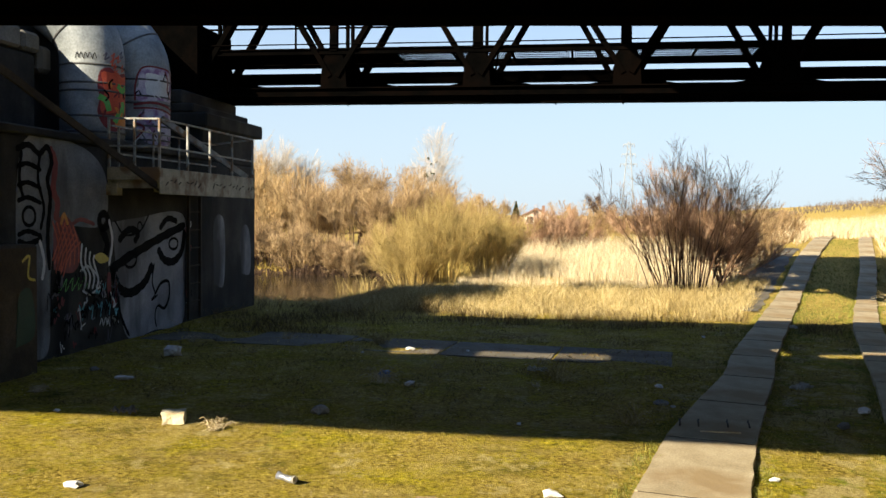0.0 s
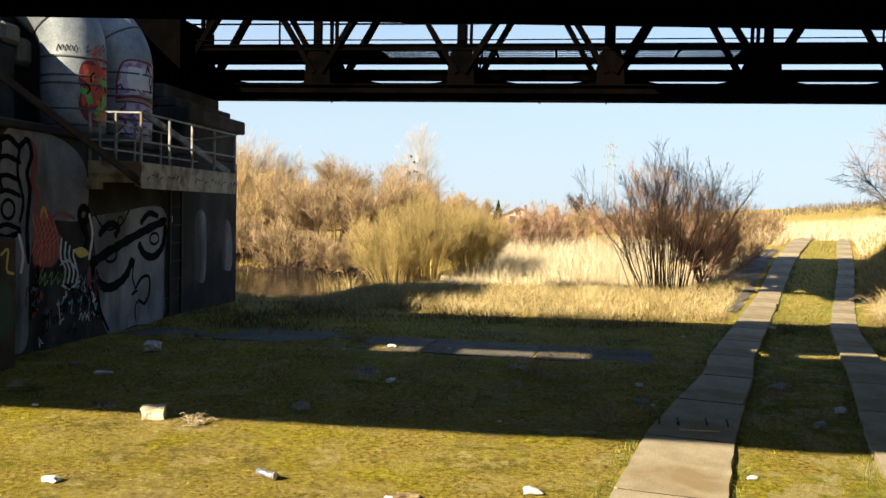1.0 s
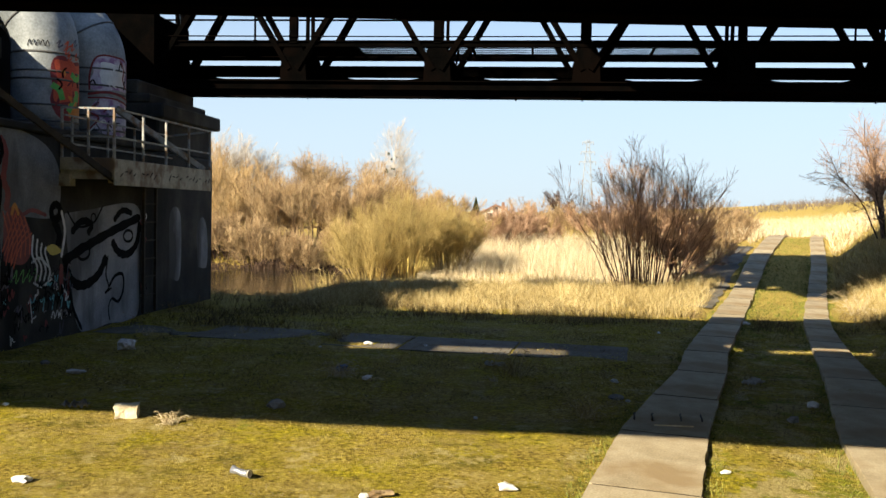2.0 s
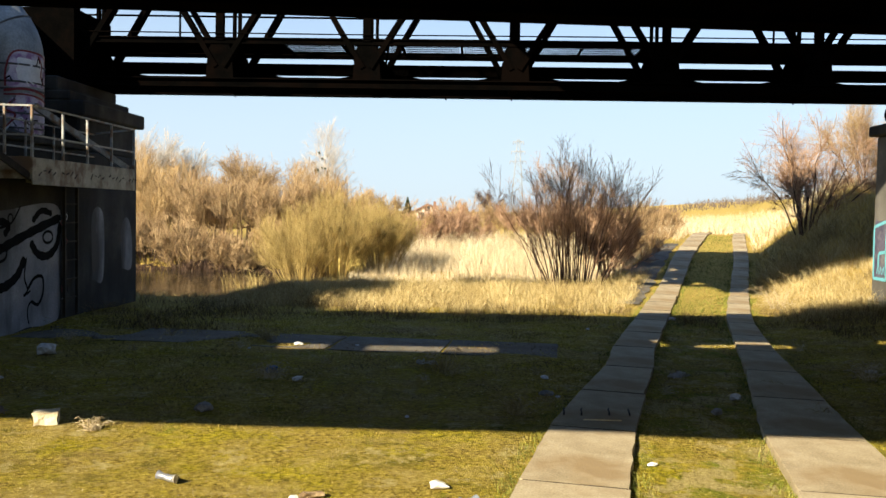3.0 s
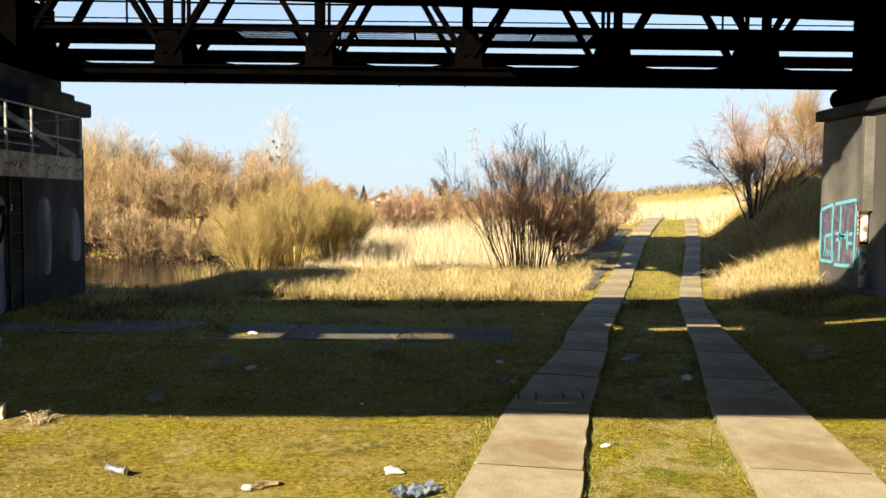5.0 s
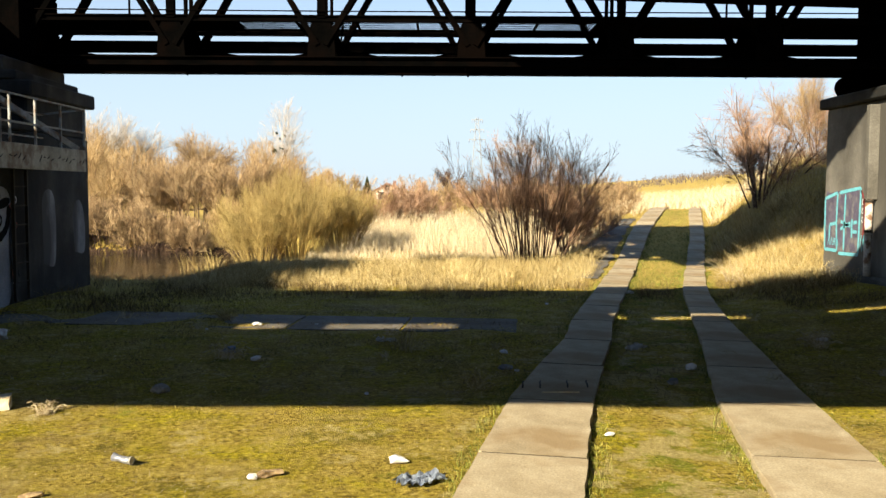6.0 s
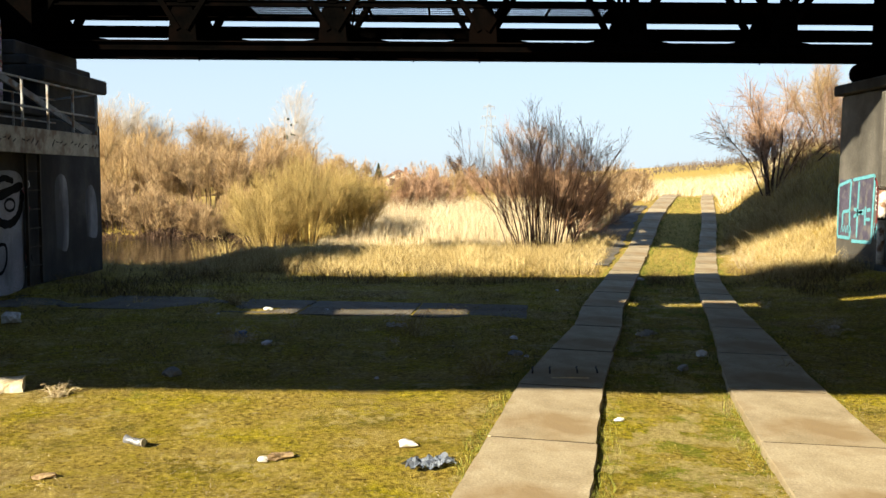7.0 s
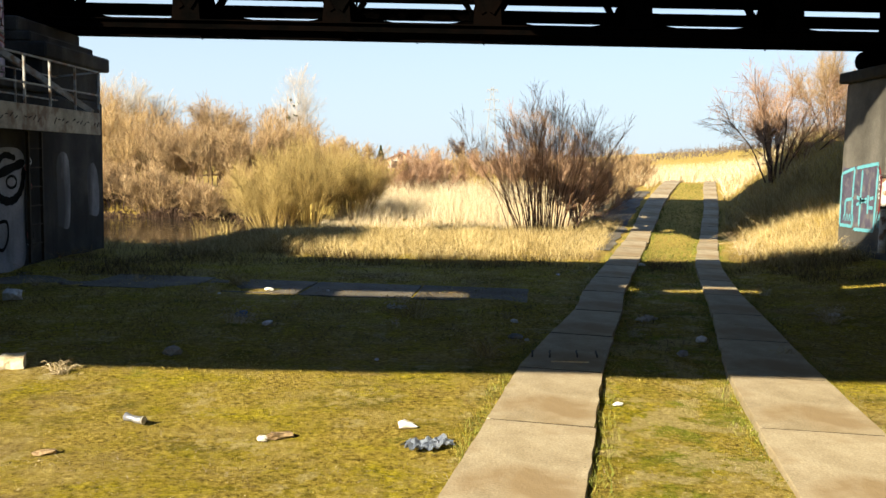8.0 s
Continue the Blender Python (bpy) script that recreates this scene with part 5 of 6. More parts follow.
    b2([(7.9, 0.3), (7.95, 0.8), (8.15, 0.85), (8.2, 0.4), (7.9, 0.3)], 0, M["paint_moss"], 0.344, fill=True)
    # red lattice and white scrawl between them
    g3 = thing("graffiti", "red cross-hatched patch and white scrawled tags", "graffiti", (WX, 9.5, 0))
    b3 = lambda pts, w, m=Rd, lift=0.008, **k: stroke(WX, pts, w, m, g3, lift, **k)
    b3([(9.06, 1.0), (9.08, 1.5), (9.35, 1.58), (9.62, 1.2), (9.45, 0.95), (9.06, 1.0)], 0, M["paint_darkred"], 0.006, fill=True)
    for k in range(6):
        b3([(9.04 + 0.08 * k, 1.55 - 0.01 * k), (9.15 + 0.08 * k, 1.25), (9.1 + 0.09 * k, 0.95 + 0.02 * k)], 0.022)
        b3([(9.30 + 0.06 * k, 1.55 - 0.05 * k), (9.12 + 0.05 * k, 1.25 - 0.02 * k), (9.03 + 0.04 * k, 1.1 - 0.04 * k)], 0.022)
    b3([(9.2, 1.5), (9.26, 1.62), (9.34, 1.5)], 0.05, M["paint_orange"])
    b3([(9.4, 1.50), (9.6, 1.56), (9.9, 1.50)], 0.05, M["paint_darkred"])
    for k in range(4):
        b3([(9.62 + 0.09 * k, 1.28 - 0.05 * k), (9.60 + 0.09 * k, 1.05), (9.70 + 0.09 * k, 0.90 - 0.02 * k), (9.66 + 0.09 * k, 0.72)], 0.035, W_, 0.010)
    b3([(9.58, 0.95), (9.75, 1.0), (9.98, 0.86)], 0.03, W_, 0.010)
    b3([(9.62, 0.72), (9.8, 0.66), (10.02, 0.74)], 0.03, W_, 0.010)
    for k in range(5):
        b3([(9.1 + 0.13 * k, 0.82 - 0.03 * (k % 2)), (9.17 + 0.13 * k, 0.88), (9.15 + 0.13 * k, 0.74), (9.22 + 0.13 * k, 0.80)], 0.014, M["paint_green"], 0.010)
    for k in range(7):
        b3([(9.55 + 0.1 * k, 0.56 - 0.02 * (k % 3)), (9.60 + 0.1 * k, 0.48), (9.66 + 0.1 * k, 0.54), (9.62 + 0.1 * k, 0.36)], 0.02, K if k % 2 else M["paint_teal"], 0.010)
    for k in range(5):
        b3([(10.0 + 0.09 * k, 0.26), (10.05 + 0.09 * k, 0.34), (10.08 + 0.09 * k, 0.24)], 0.016, W_, 0.010)
    # teal outlines on a dark violet patch on the abutment
    g4 = thing("graffiti", "teal outlined angular letters on dark violet paint", "graffiti", (EX, 14.5, 0))
    b4 = lambda pts, w, m=M["paint_teal"], lift=0.009, **k: stroke(EX, pts, w, m, g4, lift, facing=-1, **k)
    b4([(15.1, 0.66), (15.12, 1.56), (14.9, 1.62), (14.0, 1.70), (13.9, 1.5), (13.92, 0.68), (14.4, 0.64), (15.1, 0.66)], 0, M["paint_violet"], 0.005, fill=True)
    for a, c in (((15.12, 0.66), (15.14, 1.52)), ((15.14, 1.52), (14.68, 1.62)), ((14.68, 1.62), (14.70, 1.12)), ((15.12, 0.66), (14.66, 0.66)), ((14.66, 0.66), (14.70, 1.12)),
                 ((14.95, 1.08), (14.70, 1.12)), ((14.62, 1.62), (13.88, 1.70)), ((14.40, 1.60), (14.42, 0.68)), ((13.88, 1.70), (13.92, 0.64)), ((14.60, 0.62), (13.92, 0.64)),
                 ((14.55, 1.15), (14.2, 1.08)), ((14.55, 1.02), (14.2, 1.14)), ((14.10, 1.14), (13.98, 1.16)), ((14.12, 1.0), (13.98, 1.0)), ((14.15, 1.2), (14.15, 0.9)), ((14.95, 1.08), (14.95, 0.86))):
        m_ = ((a[0] + c[0]) / 2 + 0.004, (a[1] + c[1]) / 2)
        b4([a, m_, c], 0.055)
    b4([(13.88, 1.66), (13.78, 1.5), (13.76, 1.1), (13.82, 0.8)], 0.05, M["paint_darkred"])
    for k in range(3):
        b4(ring(13.80, 1.2 + 0.14 * k, 0.03, 0.04), 0.02, W_)
    for k in range(4):
        b4([(15.0 - 0.1 * k, 0.74), (14.96 - 0.1 * k, 0.86), (14.92 - 0.1 * k, 0.74)], 0.02, M["paint_teal"])
        b4([(13.86 - 0.06 * k, 0.75), (13.82 - 0.06 * k, 0.95), (13.8 - 0.06 * k, 0.7)], 0.025, M["paint_teal"])
    # dense small tags low on the wall between the two large pieces
    g5 = thing("graffiti", "layered small tags in black, white and faded teal", "graffiti", (WX, 9.6, 0))
    rr = random.Random(41)
    tones = (K, K, K, W_, M["pier_paint"], M["paint_teal"], M["paint_violet"], M["paint_darkred"])
    for k in range(64):
        cy, cz, sz = rr.uniform(8.98, 10.42), rr.uniform(0.10, 0.92), rr.uniform(0.04, 0.13)
        pts = [(cy + sz * 1.2 * (q / 4 - 0.5) + rr.uniform(-0.3, 0.3) * sz, cz + rr.uniform(-1, 1) * sz) for q in range(5)]
        stroke(WX, pts, rr.uniform(0.010, 0.028), rr.choice(tones), g5, 0.011 + 0.0004 * k, "tag")
    for k in range(16):
        cy, cz = rr.uniform(12.35, 12.55), rr.uniform(0.3, 1.5)
        stroke(WX, [(cy + rr.uniform(-0.06, 0.06), cz + 0.05 * q) for q in range(3)], 0.018, rr.choice((K, W_, M["paint_darkred"])), g5, 0.011 + 0.0004 * k, "tag")
    # paint sprayed round the pipes
    def on_pipe(holder, pts, width, mat, lift, name="stroke", fill=False):
        """A sprayed line or patch that follows the casing; points are (angle, height)."""
        line = smooth_line(pts, 5)
        rad = 0.402 + lift
        at = lambda a, z: bm.verts.new((rad * math.cos(a), rad * math.sin(a), z))
        bm = bmesh.new()
        if fill:
            ca, cz = sum(p.x for p in line) / len(line), sum(p.y for p in line) / len(line)
            rows = [[at(ca + (p.x - ca) * f, cz + (p.y - cz) * f) for p in line[:-1]] for f in (0.02, 0.35, 0.7, 1.0)]
            bm.faces.new(rows[0])
            for r0, r1 in zip(rows, rows[1:]):
                for q in range(len(r0)):
                    e = (q + 1) % len(r0)
                    bm.faces.new((r0[q], r1[q], r1[e], r0[e]))
        else:
            prev = None
            for i, p in enumerate(line):
                d = (line[min(i + 1, len(line) - 1)] - line[max(0, i - 1)])
                d = Vector((d.x * 0.4, d.y, 0)).normalized()
                pair = [at(p.x + sg * -d.y * width / 0.8, p.y + sg * d.x * width / 2) for sg in (1, -1)]
                if prev:
                    bm.faces.new((prev[0], prev[1], pair[1], pair[0]))
                prev = pair
        return part(name, bm, mat, holder)
    def blob(rnd, a0, a1, z0, z1, rough=0.16):
        out = []
        for q in range(16):
            w = 2 * math.pi * q / 16
            c, d = math.cos(w), math.sin(w)
            f = (1 + rnd.uniform(-rough, rough)) / max(abs(c), abs(d)) ** 0.75
            out.append(((a0 + a1) / 2 + (a1 - a0) / 2 * c * f, (z0 + z1) / 2 + (z1 - z0) / 2 * d * f))
        return out + out[:1]
    rr = random.Random(6)
    ga = thing("graffiti", "red and green sprayed letters on the pipe casing", "graffiti", (WX - 0.52, 10.75, 2.56))
    on_pipe(ga, blob(rr, -0.85, 0.45, 0.16, 0.92), 0, M["paint_darkred"], 0.001, "field", True)
    on_pipe(ga, blob(rr, -0.75, 0.40, 0.35, 0.86), 0, M["paint_red"], 0.003, "field", True)
    on_pipe(ga, blob(rr, -0.30, 0.40, 0.18, 0.34), 0, M["paint_orange"], 0.005, "field", True)
    for pts in ([(-0.85, 0.56), (-0.62, 0.50), (-0.52, 0.38)], [(-0.2, 0.72), (0.05, 0.66), (0.3, 0.72)], [(-0.32, 0.24), (-0.12, 0.36), (0.2, 0.50)], [(-0.1, 0.30), (0.1, 0.40), (0.05, 0.52)]):
        on_pipe(ga, pts, 0.075, M["paint_green"], 0.007)
    for k in range(10):
        a, z = rr.uniform(-0.7, 0.3), rr.uniform(0.25, 0.85)
        on_pipe(ga, [(a, z), (a + rr.uniform(-0.2, 0.2), z + 0.07), (a + rr.uniform(-0.25, 0.25), z + rr.uniform(-0.1, 0.14))], 0.022, rr.choice((K, M["paint_darkred"], M["paint_orange"])), 0.009 + 0.0004 * k)
    for k in range(9):
        a, z = rr.uniform(-0.75, 0.25), rr.uniform(0.88, 1.12)
        on_pipe(ga, [(a, z), (a + 0.12, z + 0.05), (a + 0.05, z - 0.04), (a + 0.2, z)], 0.016, rr.choice((M["paint_violet"], M["paint_red"])), 0.009 + 0.0004 * k)
    for k in range(5):
        a = -1.55 + 0.13 * k
        on_pipe(ga, [(a, 1.02 + 0.02 * (k % 2)), (a + 0.06, 1.10), (a + 0.12, 1.03)], 0.010, K, 0.006 + 0.0004 * k)
    gb = thing("graffiti", "white and lilac sprayed shapes edged in dark red", "graffiti", (WX - 0.52, 12.05, 2.56))
    on_pipe(gb, blob(rr, -1.25, 0.40, 0.66, 1.13, 0.10), 0, M["paint_lilac"], 0.001, "field", True)
    on_pipe(gb, blob(rr, -1.30, 0.35, 0.06, 0.56, 0.18), 0, M["paint_lilac"], 0.002, "field", True)
    on_pipe(gb, blob(rr, -0.95, 0.10, 0.74, 1.05, 0.08), 0, W_, 0.003, "field", True)
    for pts, w in (([(-1.35, 0.60), (-0.6, 0.64), (0.45, 0.56)], 0.035), ([(-1.35, 0.55), (-0.5, 0.56), (0.45, 0.48)], 0.025), ([(-1.3, 0.66), (-1.28, 0.9), (-1.05, 1.12), (-0.4, 1.14), (0.2, 1.08), (0.42, 0.8)], 0.025),
                   ([(-1.0, 0.50), (-1.3, 0.36), (-1.0, 0.28), (-1.3, 0.10)], 0.028), ([(-0.2, 1.1), (0.0, 0.98), (-0.05, 0.84), (0.15, 0.72)], 0.03)):
        on_pipe(gb, pts, w, M["paint_darkred"], 0.006)
    for k in range(18):
        a, z = rr.uniform(-1.1, 0.25), rr.choice((rr.uniform(0.10, 0.50), rr.uniform(0.70, 1.08)))
        on_pipe(gb, [(a, z), (a + rr.uniform(-0.15, 0.15), z + 0.06), (a + rr.uniform(-0.25, 0.25), z + rr.uniform(-0.08, 0.1))], 0.018, rr.choice((M["paint_violet"], K, W_, M["paint_darkred"])), 0.007 + 0.0004 * k)


build_pipes()
build_platform()
build_ladder()
build_downpipe()
build_graffiti()


# ---------------------------------------------------------------- rubbish on the ground
def crumple(seed, size, flat, mat, name, label, category, at, turn, n=2, group="litter", sharp=0.28):
    """A crushed scrap: dented, folded body lying on the ground."""
    r = random.Random(seed)
    bm = bmesh.new()
    bmesh.ops.create_icosphere(bm, subdivisions=n, radius=1)
    for v in bm.verts:
        d = noise.noise(v.co * 2.3 + Vector((seed, 0, 0))) * sharp * 2 + r.uniform(-sharp, sharp) * 0.35
        v.co *= 1 + d
    bmesh.ops.transform(bm, matrix=Matrix.Diagonal((size[0] / 2, size[1] / 2, flat / 2, 1)), verts=bm.verts)
    low = min(v.co.z for v in bm.verts)
    for v in bm.verts:
        v.co.z = max(v.co.z, low * 0.55) - low * 0.5
    ob = part(name, bm, mat)
    ob.matrix_basis = Matrix.Translation((at[0], at[1], land_at(*at) + 0.008)) @ Euler((0, 0, turn)).to_matrix().to_4x4()
    return tagged(ob, label, category, group)


def sheet(seed, w, d, mat, name, label, category, at, turn, lift=0.05, group="litter"):
    """A thin crumpled bag or foil, with thickness."""
    bm = bmesh.new()
    nx, ny = 22, 15
    g = [[bm.verts.new(((i / nx - 0.5) * w * (1 + 0.25 * noise.noise((j * 0.28, seed, 0))), (j / ny - 0.5) * d * (1 + 0.3 * noise.noise((i * 0.25, seed + 5, 0))),
                        0.01 + lift * max(0, 0.45 + noise.noise((i * 0.30, j * 0.36, seed)) + 0.18 * noise.noise((i * 0.8, j * 0.9, seed + 3))))) for j in range(ny + 1)] for i in range(nx + 1)]
    for i in range(nx):
        for j in range(ny):
            bm.faces.new((g[i][j], g[i + 1][j], g[i + 1][j + 1], g[i][j + 1]))
    res = bmesh.ops.solidify(bm, geom=bm.faces[:], thickness=0.004)
    ob = part(name, bm, mat)
    ob.matrix_basis = Matrix.Translation((at[0], at[1], land_at(*at) + 0.008)) @ Euler((0, 0, turn)).to_matrix().to_4x4()
    return tagged(ob, label, category, group)


def build_litter():
    Wp, G, Br, Bl = M["litter_white"], M["litter_grey"], M["litter_brown"], M["litter_blue"]
    # broken pale block in the sun
    bm = bmesh.new()
    box_into(bm, -0.088, 0.088, -0.05, 0.05, 0, 0.10)
    bmesh.ops.subdivide_edges(bm, edges=bm.edges[:], cuts=3, use_grid_fill=True)
    for v in bm.verts:
        v.co += Vector((noise.noise(v.co * 14), noise.noise(v.co * 14 + Vector((9, 0, 0))), noise.noise(v.co * 14 + Vector((0, 9, 0))))) * 0.016
        v.co.z = max(v.co.z, -0.01)
    ob = part("broken_block", bm, M["pale_block"])
    ob.matrix_basis = Matrix.Translation((-3.19, 6.46, land_at(-3.19, 6.46) + 0.005)) @ Euler((0.05, -0.04, 0.25)).to_matrix().to_4x4()
    tagged(ob, "broken cream-coloured building block lying on the turf", "block")
    crumple(2, (0.21, 0.15), 0.14, Wp, "plastic_bag", "crumpled white plastic bag on the shaded ground", "rubbish", (-4.72, 9.55), 0.3)
    crumple(3, (0.18, 0.08), 0.05, Wp, "paper_scrap", "flattened white paper scraps", "rubbish", (-4.54, 8.13), 0.2)
    crumple(4, (0.10, 0.07), 0.05, G, "paper_scrap", "small grey crumpled paper", "rubbish", (-5.05, 8.45), 0.8)
    sheet(5, 0.20, 0.10, G, "foil_wrapper", "grey crumpled foil wrapper at the edge of the shade", "rubbish", (-3.7, 6.62), 0.1)
    crumple(6, (0.15, 0.10), 0.09, G, "stone", "rough grey stone on the turf", "stone", (-2.17, 7.0), 0.5, sharp=0.2)
    for at, s, lab in (((-2.62, 10.18), 0.06, "small white scrap of paper"), ((-2.12, 10.57), 0.11, "white crumpled paper scrap"), ((-1.69, 8.39), 0.13, "flat white paper scrap"), ((-1.42, 10.66), 0.07, "bright white scrap on the pad"),
                       ((-0.53, 7.02), 0.06, "small white scrap by the shade edge"), ((0.71, 8.84), 0.10, "crushed white paper cup in the shade"), ((0.76, 7.97), 0.06, "small white scrap beside a stone"), ((2.78, 14.35), 0.13, "white paper sheet on the track"),
                       ((3.13, 14.09), 0.14, "white crushed carton on the track"), ((2.36, 8.0), 0.16, "white crumpled tissue between the slabs"), ((1.19, 5.83), 0.07, "small pale scrap between the slabs"), ((4.13, 9.3), 0.12, "white bag caught in dry weeds"),
                       ((-4.31, 6.64), 0.07, "grey scrap in the grass"), ((-5.6, 8.0), 0.08, "white scrap by the pier"), ((-3.05, 4.84), 0.12, "white torn packaging in the grass"), ((1.6, 12.5), 0.08, "white scrap in the shade"), ((-0.2, 5.23), 0.13, "white and red torn packet")):
        crumple(int(abs(at[0]) * 100 + at[1] * 10), (s, s * 0.6), s * 0.4, Wp, "paper_scrap", lab, "rubbish", at, at[0] * 3)
    crumple(21, (0.13, 0.09), 0.09, Bl, "plastic_bag", "crumpled blue plastic bag in the shade", "rubbish", (-2.04, 8.83), 0.6)
    sheet(22, 0.22, 0.07, Wp, "paper_scrap", "long white strip of packaging", "rubbish", (-0.5, 9.37), -0.2)
    crumple(23, (0.15, 0.11), 0.06, G, "stone", "flat grey stone beside the slabs", "stone", (0.67, 8.08), 0.2, sharp=0.12)
    crumple(24, (0.13, 0.09), 0.06, G, "stone", "rough stone between the slab rows", "stone", (2.02, 7.35), 0.9, sharp=0.2)
    sheet(25, 0.24, 0.10, Wp, "plastic_bottle", "crushed pale plastic bottle between the slab rows", "rubbish", (2.08, 9.0), 0.7)
    # crushed drink can
    can = thing("drink_can", "crushed grey drink can in the sunny turf", "can", (-1.84, 5.2, land_at(-1.84, 5.2) + 0.02))
    part("body", sweep([(-0.06, 0.02, 0.025), (-0.02, 0.01, 0.018), (0.03, -0.01, 0.012), (0.06, -0.02, 0.014)], [0.026, 0.018, 0.022, 0.024], 14), M["can_metal"], can)
    part("rim", sweep([(0.06, -0.02, 0.014), (0.066, -0.022, 0.014)], 0.025, 14), M["litter_white"], can)
    crumple(26, (0.17, 0.06), 0.05, Br, "wood_chunk", "splintered brown wood chunk in the turf", "wood", (-0.93, 5.0), 0.45, sharp=0.45)
    crumple(27, (0.06, 0.05), 0.04, Wp, "paper_scrap", "white scrap under the wood chunk", "rubbish", (-1.02, 4.96), 0.2)
    crumple(28, (0.13, 0.06), 0.035, Br, "wood_chunk", "weathered brown wood chip", "wood", (-2.11, 4.61), 0.3, sharp=0.3)
    crumple(29, (0.11, 0.07), 0.05, Br, "stone", "brown stone in the grass", "stone", (-4.25, 5.0), 0.3, sharp=0.2)
    sheet(30, 0.27, 0.15, M["bag_blue"], "plastic_bag", "grey-blue torn plastic bag at the slab edge", "rubbish", (-0.06, 4.86), 0.5, 0.04)
    # stick on the slab and reinforcing bars sticking out of the broken slab end
    st = part("stick", sweep([(-0.14, 0.01, 0), (0, -0.006, 0.004), (0.15, 0.012, 0)], 0.006, 6), M["reed"])
    st.location = (0.98, 6.72, land_at(0.98, 6.72) + 0.066)
    tagged(st, "thin pale stick lying on the slab", "stick")
    for k, x in enumerate((0.72, 0.86, 1.08, 1.24)):
        bar = part("steel_bar", sweep([(0, 0, 0.002), (0.01, 0.08, 0.008), (0.015, 0.17, 0.006), (0.03, 0.24, 0.0)], 0.007, 6), M["pier_metal"])
        bar.location = (x, 7.0, land_at(x, 7.0) + 0.05)
        tagged(bar, "bent rusty reinforcing bar at the broken slab end", "steel bar", "reinforcing bars")
    # dead weeds and twiggy clumps
    rng = np.random.default_rng(77)
    for k, (x, y, s) in enumerate(((-0.3, 9.0, 0.35), (-2.0, 8.5, 0.25), (-2.6, 11.0, 0.25), (4.0, 9.1, 0.28), (0.35, 7.25, 0.22), (-2.8, 6.35, 0.14), (6.0, 13.9, 0.5), (5.3, 15.6, 0.6), (-4.9, 5.9, 0.16), *((round(-5 + 1.13 * (k * 7 % 10), 2), 7.4 + 0.41 * (k * 3 % 11), 0.10 + 0.02 * (k % 4)) for k in range(16)))):
        n = 70 if k < 10 else 34
        a = rng.random(n) * 2 * np.pi
        t = np.linspace(0, 1, 4)
        out = np.stack([np.cos(a), np.sin(a)], 1) * (s * rng.uniform(0.2, 1.0, n))[:, None]
        path = np.zeros((n, 4, 3))
        path[:, :, :2] = rng.normal(0, s * 0.2, (n, 1, 2)) + out[:, None] * t[None, :, None]
        path[:, :, 2] = (s * rng.uniform(0.1, 0.7, n))[:, None] * np.sin(t * 2.2)[None]
        v, f = tubes(path, np.full((n, 4), 0.0022 if k < 10 else 0.0016))
        w = mesh_part("weed_clump", v, f, M["reed"] if k % 2 else M["dry_grass"])
        w.location = (x, y, land_at(x, y))
        tagged(w, "dead bent weeds matted on the ground", "weeds", "weed clumps")


build_litter()


# ---------------------------------------------------------------- far buildings and the pylon
def build_house(at, size, label, roof_mat, wall_mat, name="house"):
    h = thing(name, label, "house", at)
    w, d, z, r = size
    part("wall", box(-w / 2, w / 2, -d / 2, d / 2, -1, z, 0.05), wall_mat, h)
    bm = bmesh.new()
    prof = [(-w / 2 - 0.5, z - 0.1), (0, z + r), (w / 2 + 0.5, z - 0.1), (w / 2 + 0.5, z + 0.1), (0, z + r + 0.25), (-w / 2 - 0.5, z + 0.1)]
    va = [bm.verts.new((x, -d / 2 - 0.5, q)) for x, q in prof]
    vb = [bm.verts.new((x, d / 2 + 0.5, q)) for x, q in prof]
    bm.faces.new(va), bm.faces.new(vb[::-1])
    for k in range(6):
        bm.faces.new((va[k], vb[k], vb[(k + 1) % 6], va[(k + 1) % 6]))
    part("roof", bm, roof_mat, h)
    bm = bmesh.new()
    v = [bm.verts.new(q) for q in ((-w / 2, -d / 2 + 0.01, z), (w / 2, -d / 2 + 0.01, z), (0, -d / 2 + 0.01, z + r), (-w / 2, -d / 2 + 0.3, z), (w / 2, -d / 2 + 0.3, z), (0, -d / 2 + 0.3, z + r))]
    for f in ((0, 1, 2), (5, 4, 3), (0, 3, 4, 1), (1, 4, 5, 2), (2, 5, 3, 0)):
        bm.faces.new([v[i] for i in f])
    part("gable", bm, wall_mat, h)
    for x in (-w * 0.22, w * 0.18):
        part("window", box(x - 0.5, x + 0.5, -d / 2 - 0.06, -d / 2 + 0.02, z * 0.45, z * 0.45 + 1.2, 0.02), M["window_dark"], h)
    part("window", box(-0.45, 0.45, -d / 2 - 0.06, -d / 2 + 0.02, z + 0.2, z + 1.1, 0.02), M["window_dark"], h)
    part("chimney", box(w * 0.2, w * 0.2 + 0.5, -0.3, 0.3, z + r * 0.4, z + r + 0.7), M["roof_brown"], h)
    return h


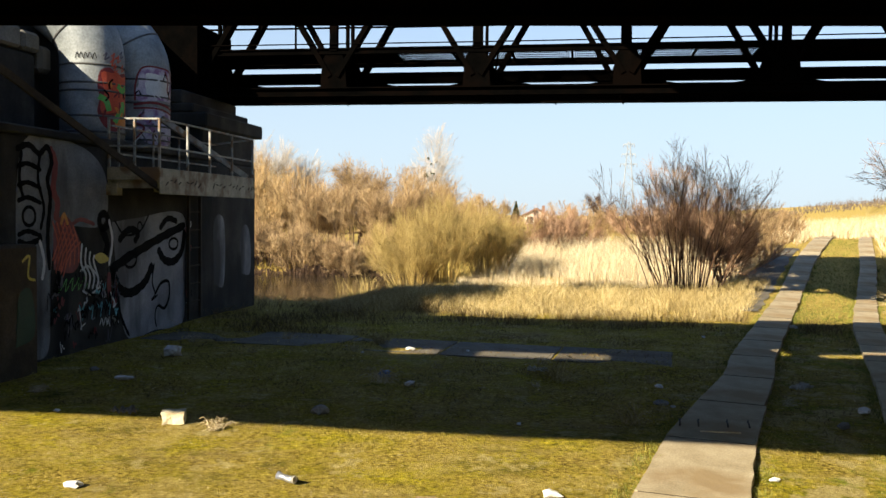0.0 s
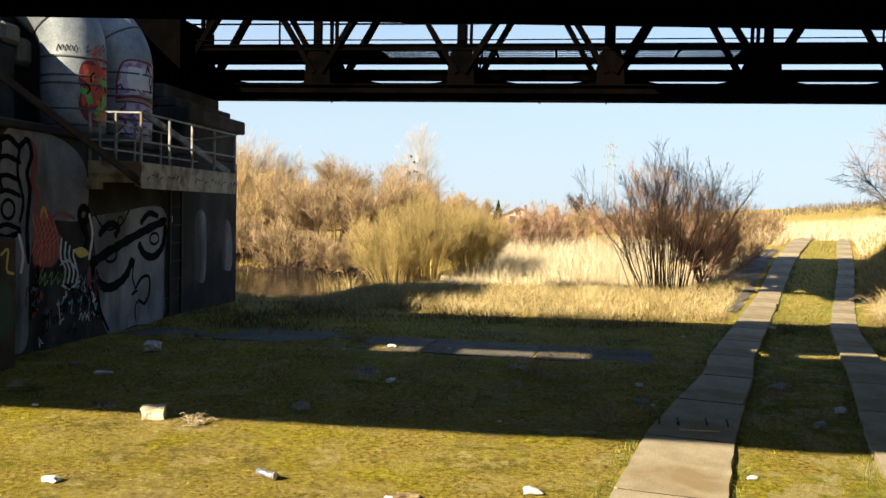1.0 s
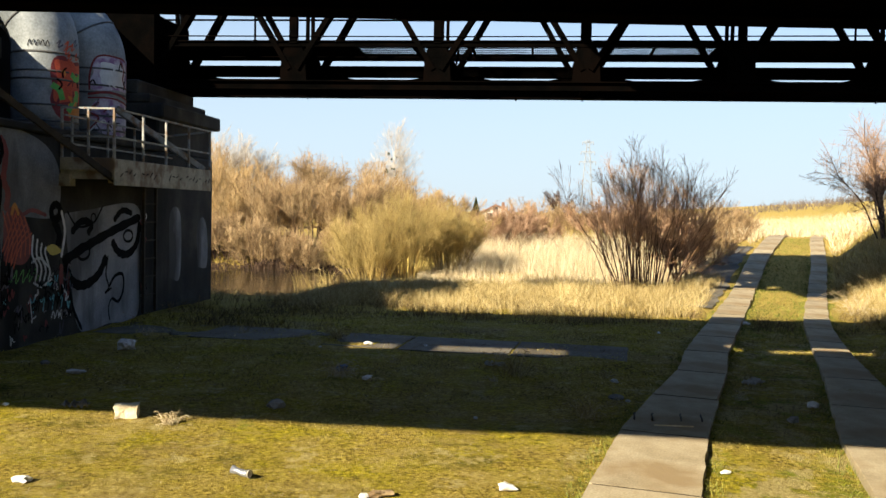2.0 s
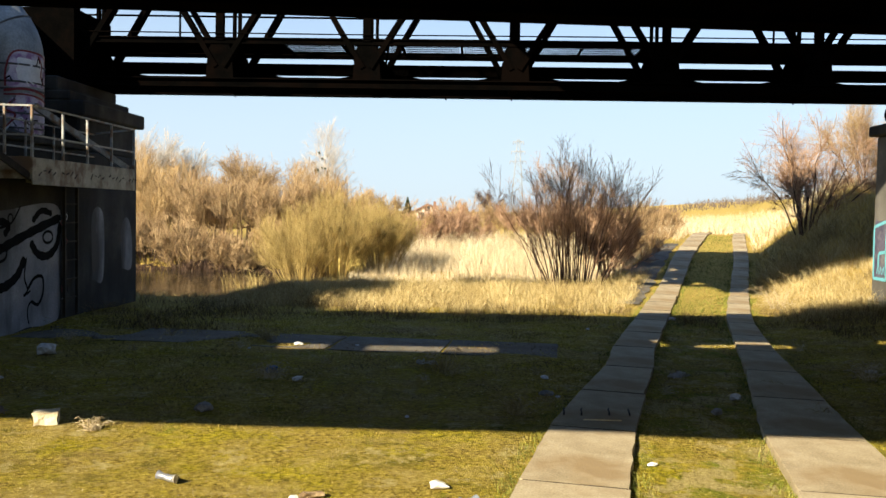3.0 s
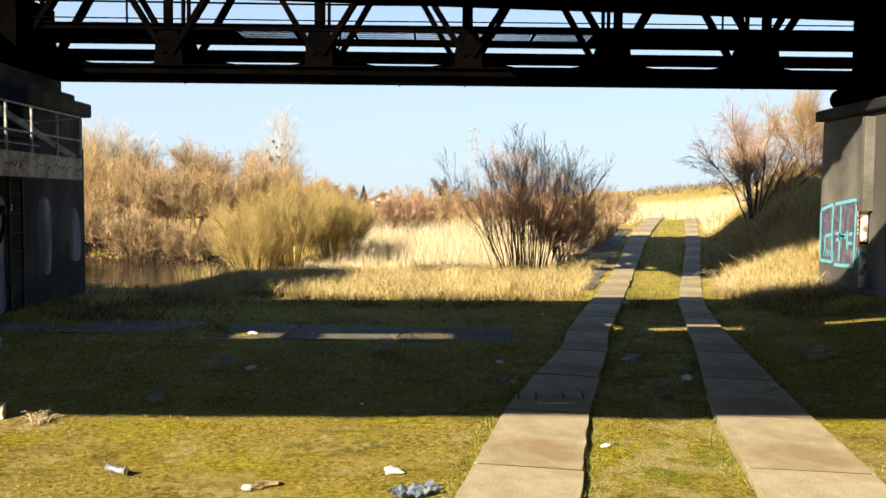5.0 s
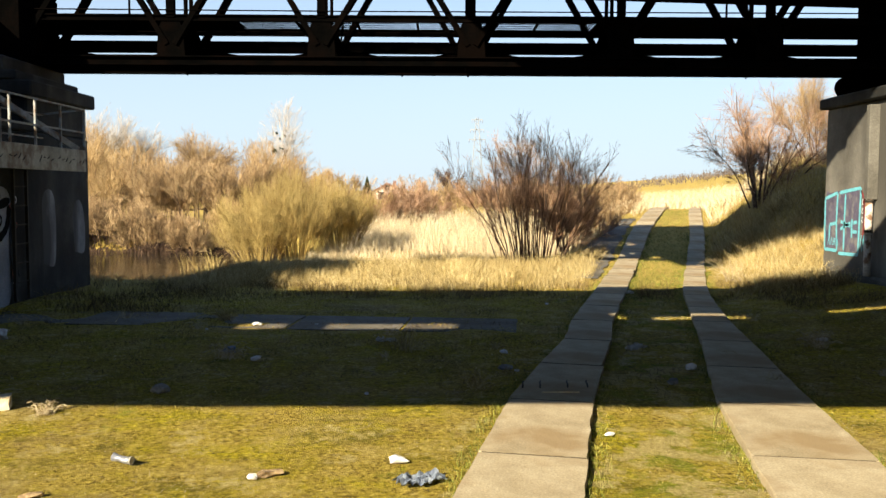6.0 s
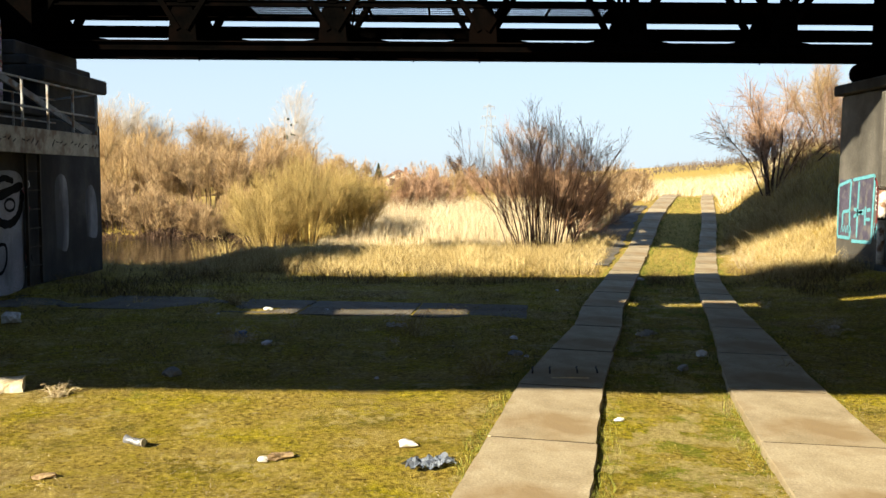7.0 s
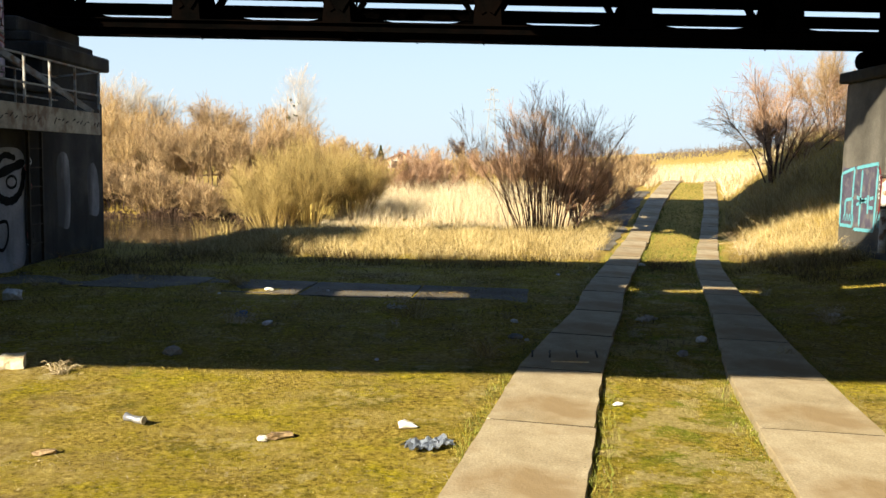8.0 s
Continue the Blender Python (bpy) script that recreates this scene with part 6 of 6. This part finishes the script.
def build_far():
    build_house((-8.6 + 0.0, 160, land_at(-8.6, 160) - 0.9), (4.6, 6, 2.2, 1.3), "pale house with a brown gabled roof behind bushes", M["roof_brown"], M["house_wall"])
    # flat-roofed block half hidden by the willows
    b = thing("apartment_building", "pale flat-roofed apartment building behind the willows", "building", (-59.5, 152, -0.8))
    part("wall", box(-6, 6, -5, 5, -1, 9.2, 0.05), M["house_wall"], b)
    part("roof", box(-6.2, 6.2, -5.2, 5.2, 9.2, 9.5), M["roof_brown"], b)
    for i in range(6):
        for j in range(3):
            part("window", box(-5.3 + 1.9 * i, -4.3 + 1.9 * i, -5.05, -4.98, 1.4 + 2.7 * j, 2.8 + 2.7 * j), M["window_dark"], b)
    # lattice pylon
    p = thing("power_pylon", "pale grey steel lattice power pylon", "pylon", (11.8, 255, 0))
    S, top = M["pylon_steel"], 22.5
    def leg(sx, sy):
        return lambda z: Vector((sx * (1.7 * (1 - z / top) + 0.28), sy * (1.7 * (1 - z / top) + 0.28), z))
    legs = [leg(a, c) for a, c in ((-1, -1), (1, -1), (1, 1), (-1, 1))]
    for lg in legs:
        part("leg", beam(lg(-1), lg(top), 0.12, 0.12), S, p)
    zs = [0, 3.5, 6.6, 9.4, 12, 14.2, 16.2, 18, 19.6, 21.1, 22.4]
    for z0, z1 in zip(zs, zs[1:]):
        for k in range(4):
            part("brace", beam(legs[k](z0), legs[(k + 1) % 4](z1), 0.06, 0.06), S, p)
            part("brace", beam(legs[(k + 1) % 4](z0), legs[k](z1), 0.06, 0.06), S, p)
    for z, w in ((16.2, 2.3), (19.0, 1.9), (21.8, 1.5)):
        arm = part("cross_arm", beam((-w, 0, z), (w, 0, z), 0.18, 0.22), S, p)
        for s in (-1, 1):
            part("insulator", sweep([(s * w, 0, z), (s * w, 0, z - 0.9)], 0.10, 6), S, arm)
            part("insulator", sweep([(s * w * 0.55, 0, z), (s * w * 0.55, 0, z - 0.7)], 0.10, 6), S, arm)
    # a dark fir beside the house
    rng = np.random.default_rng(5)
    n = 700
    z = rng.random(n) ** 0.8 * 5.0
    a = rng.random(n) * 2 * np.pi
    r = (5.2 - z) * 0.30
    t = np.linspace(0, 1, 2)
    d = np.stack([np.cos(a) * r, np.sin(a) * r, -0.25 * r], 1)
    base = np.stack([0 * z, 0 * z, z], 1)
    v, f = tubes(base[:, None] + d[:, None] * t[None, :, None], np.full((n, 2), 0.07))
    fir = thing("fir_tree", "dark green fir tree beside the house", "tree", (-12.2, 158, land_at(-12.2, 158) - 1.0))
    part("trunk", sweep([(0, 0, -0.5), (0, 0, 5)], [0.15, 0.03], 6), M["bark_dark"], fir)
    mesh_part("crown", v, f, M["mistletoe"], fir)


build_far()
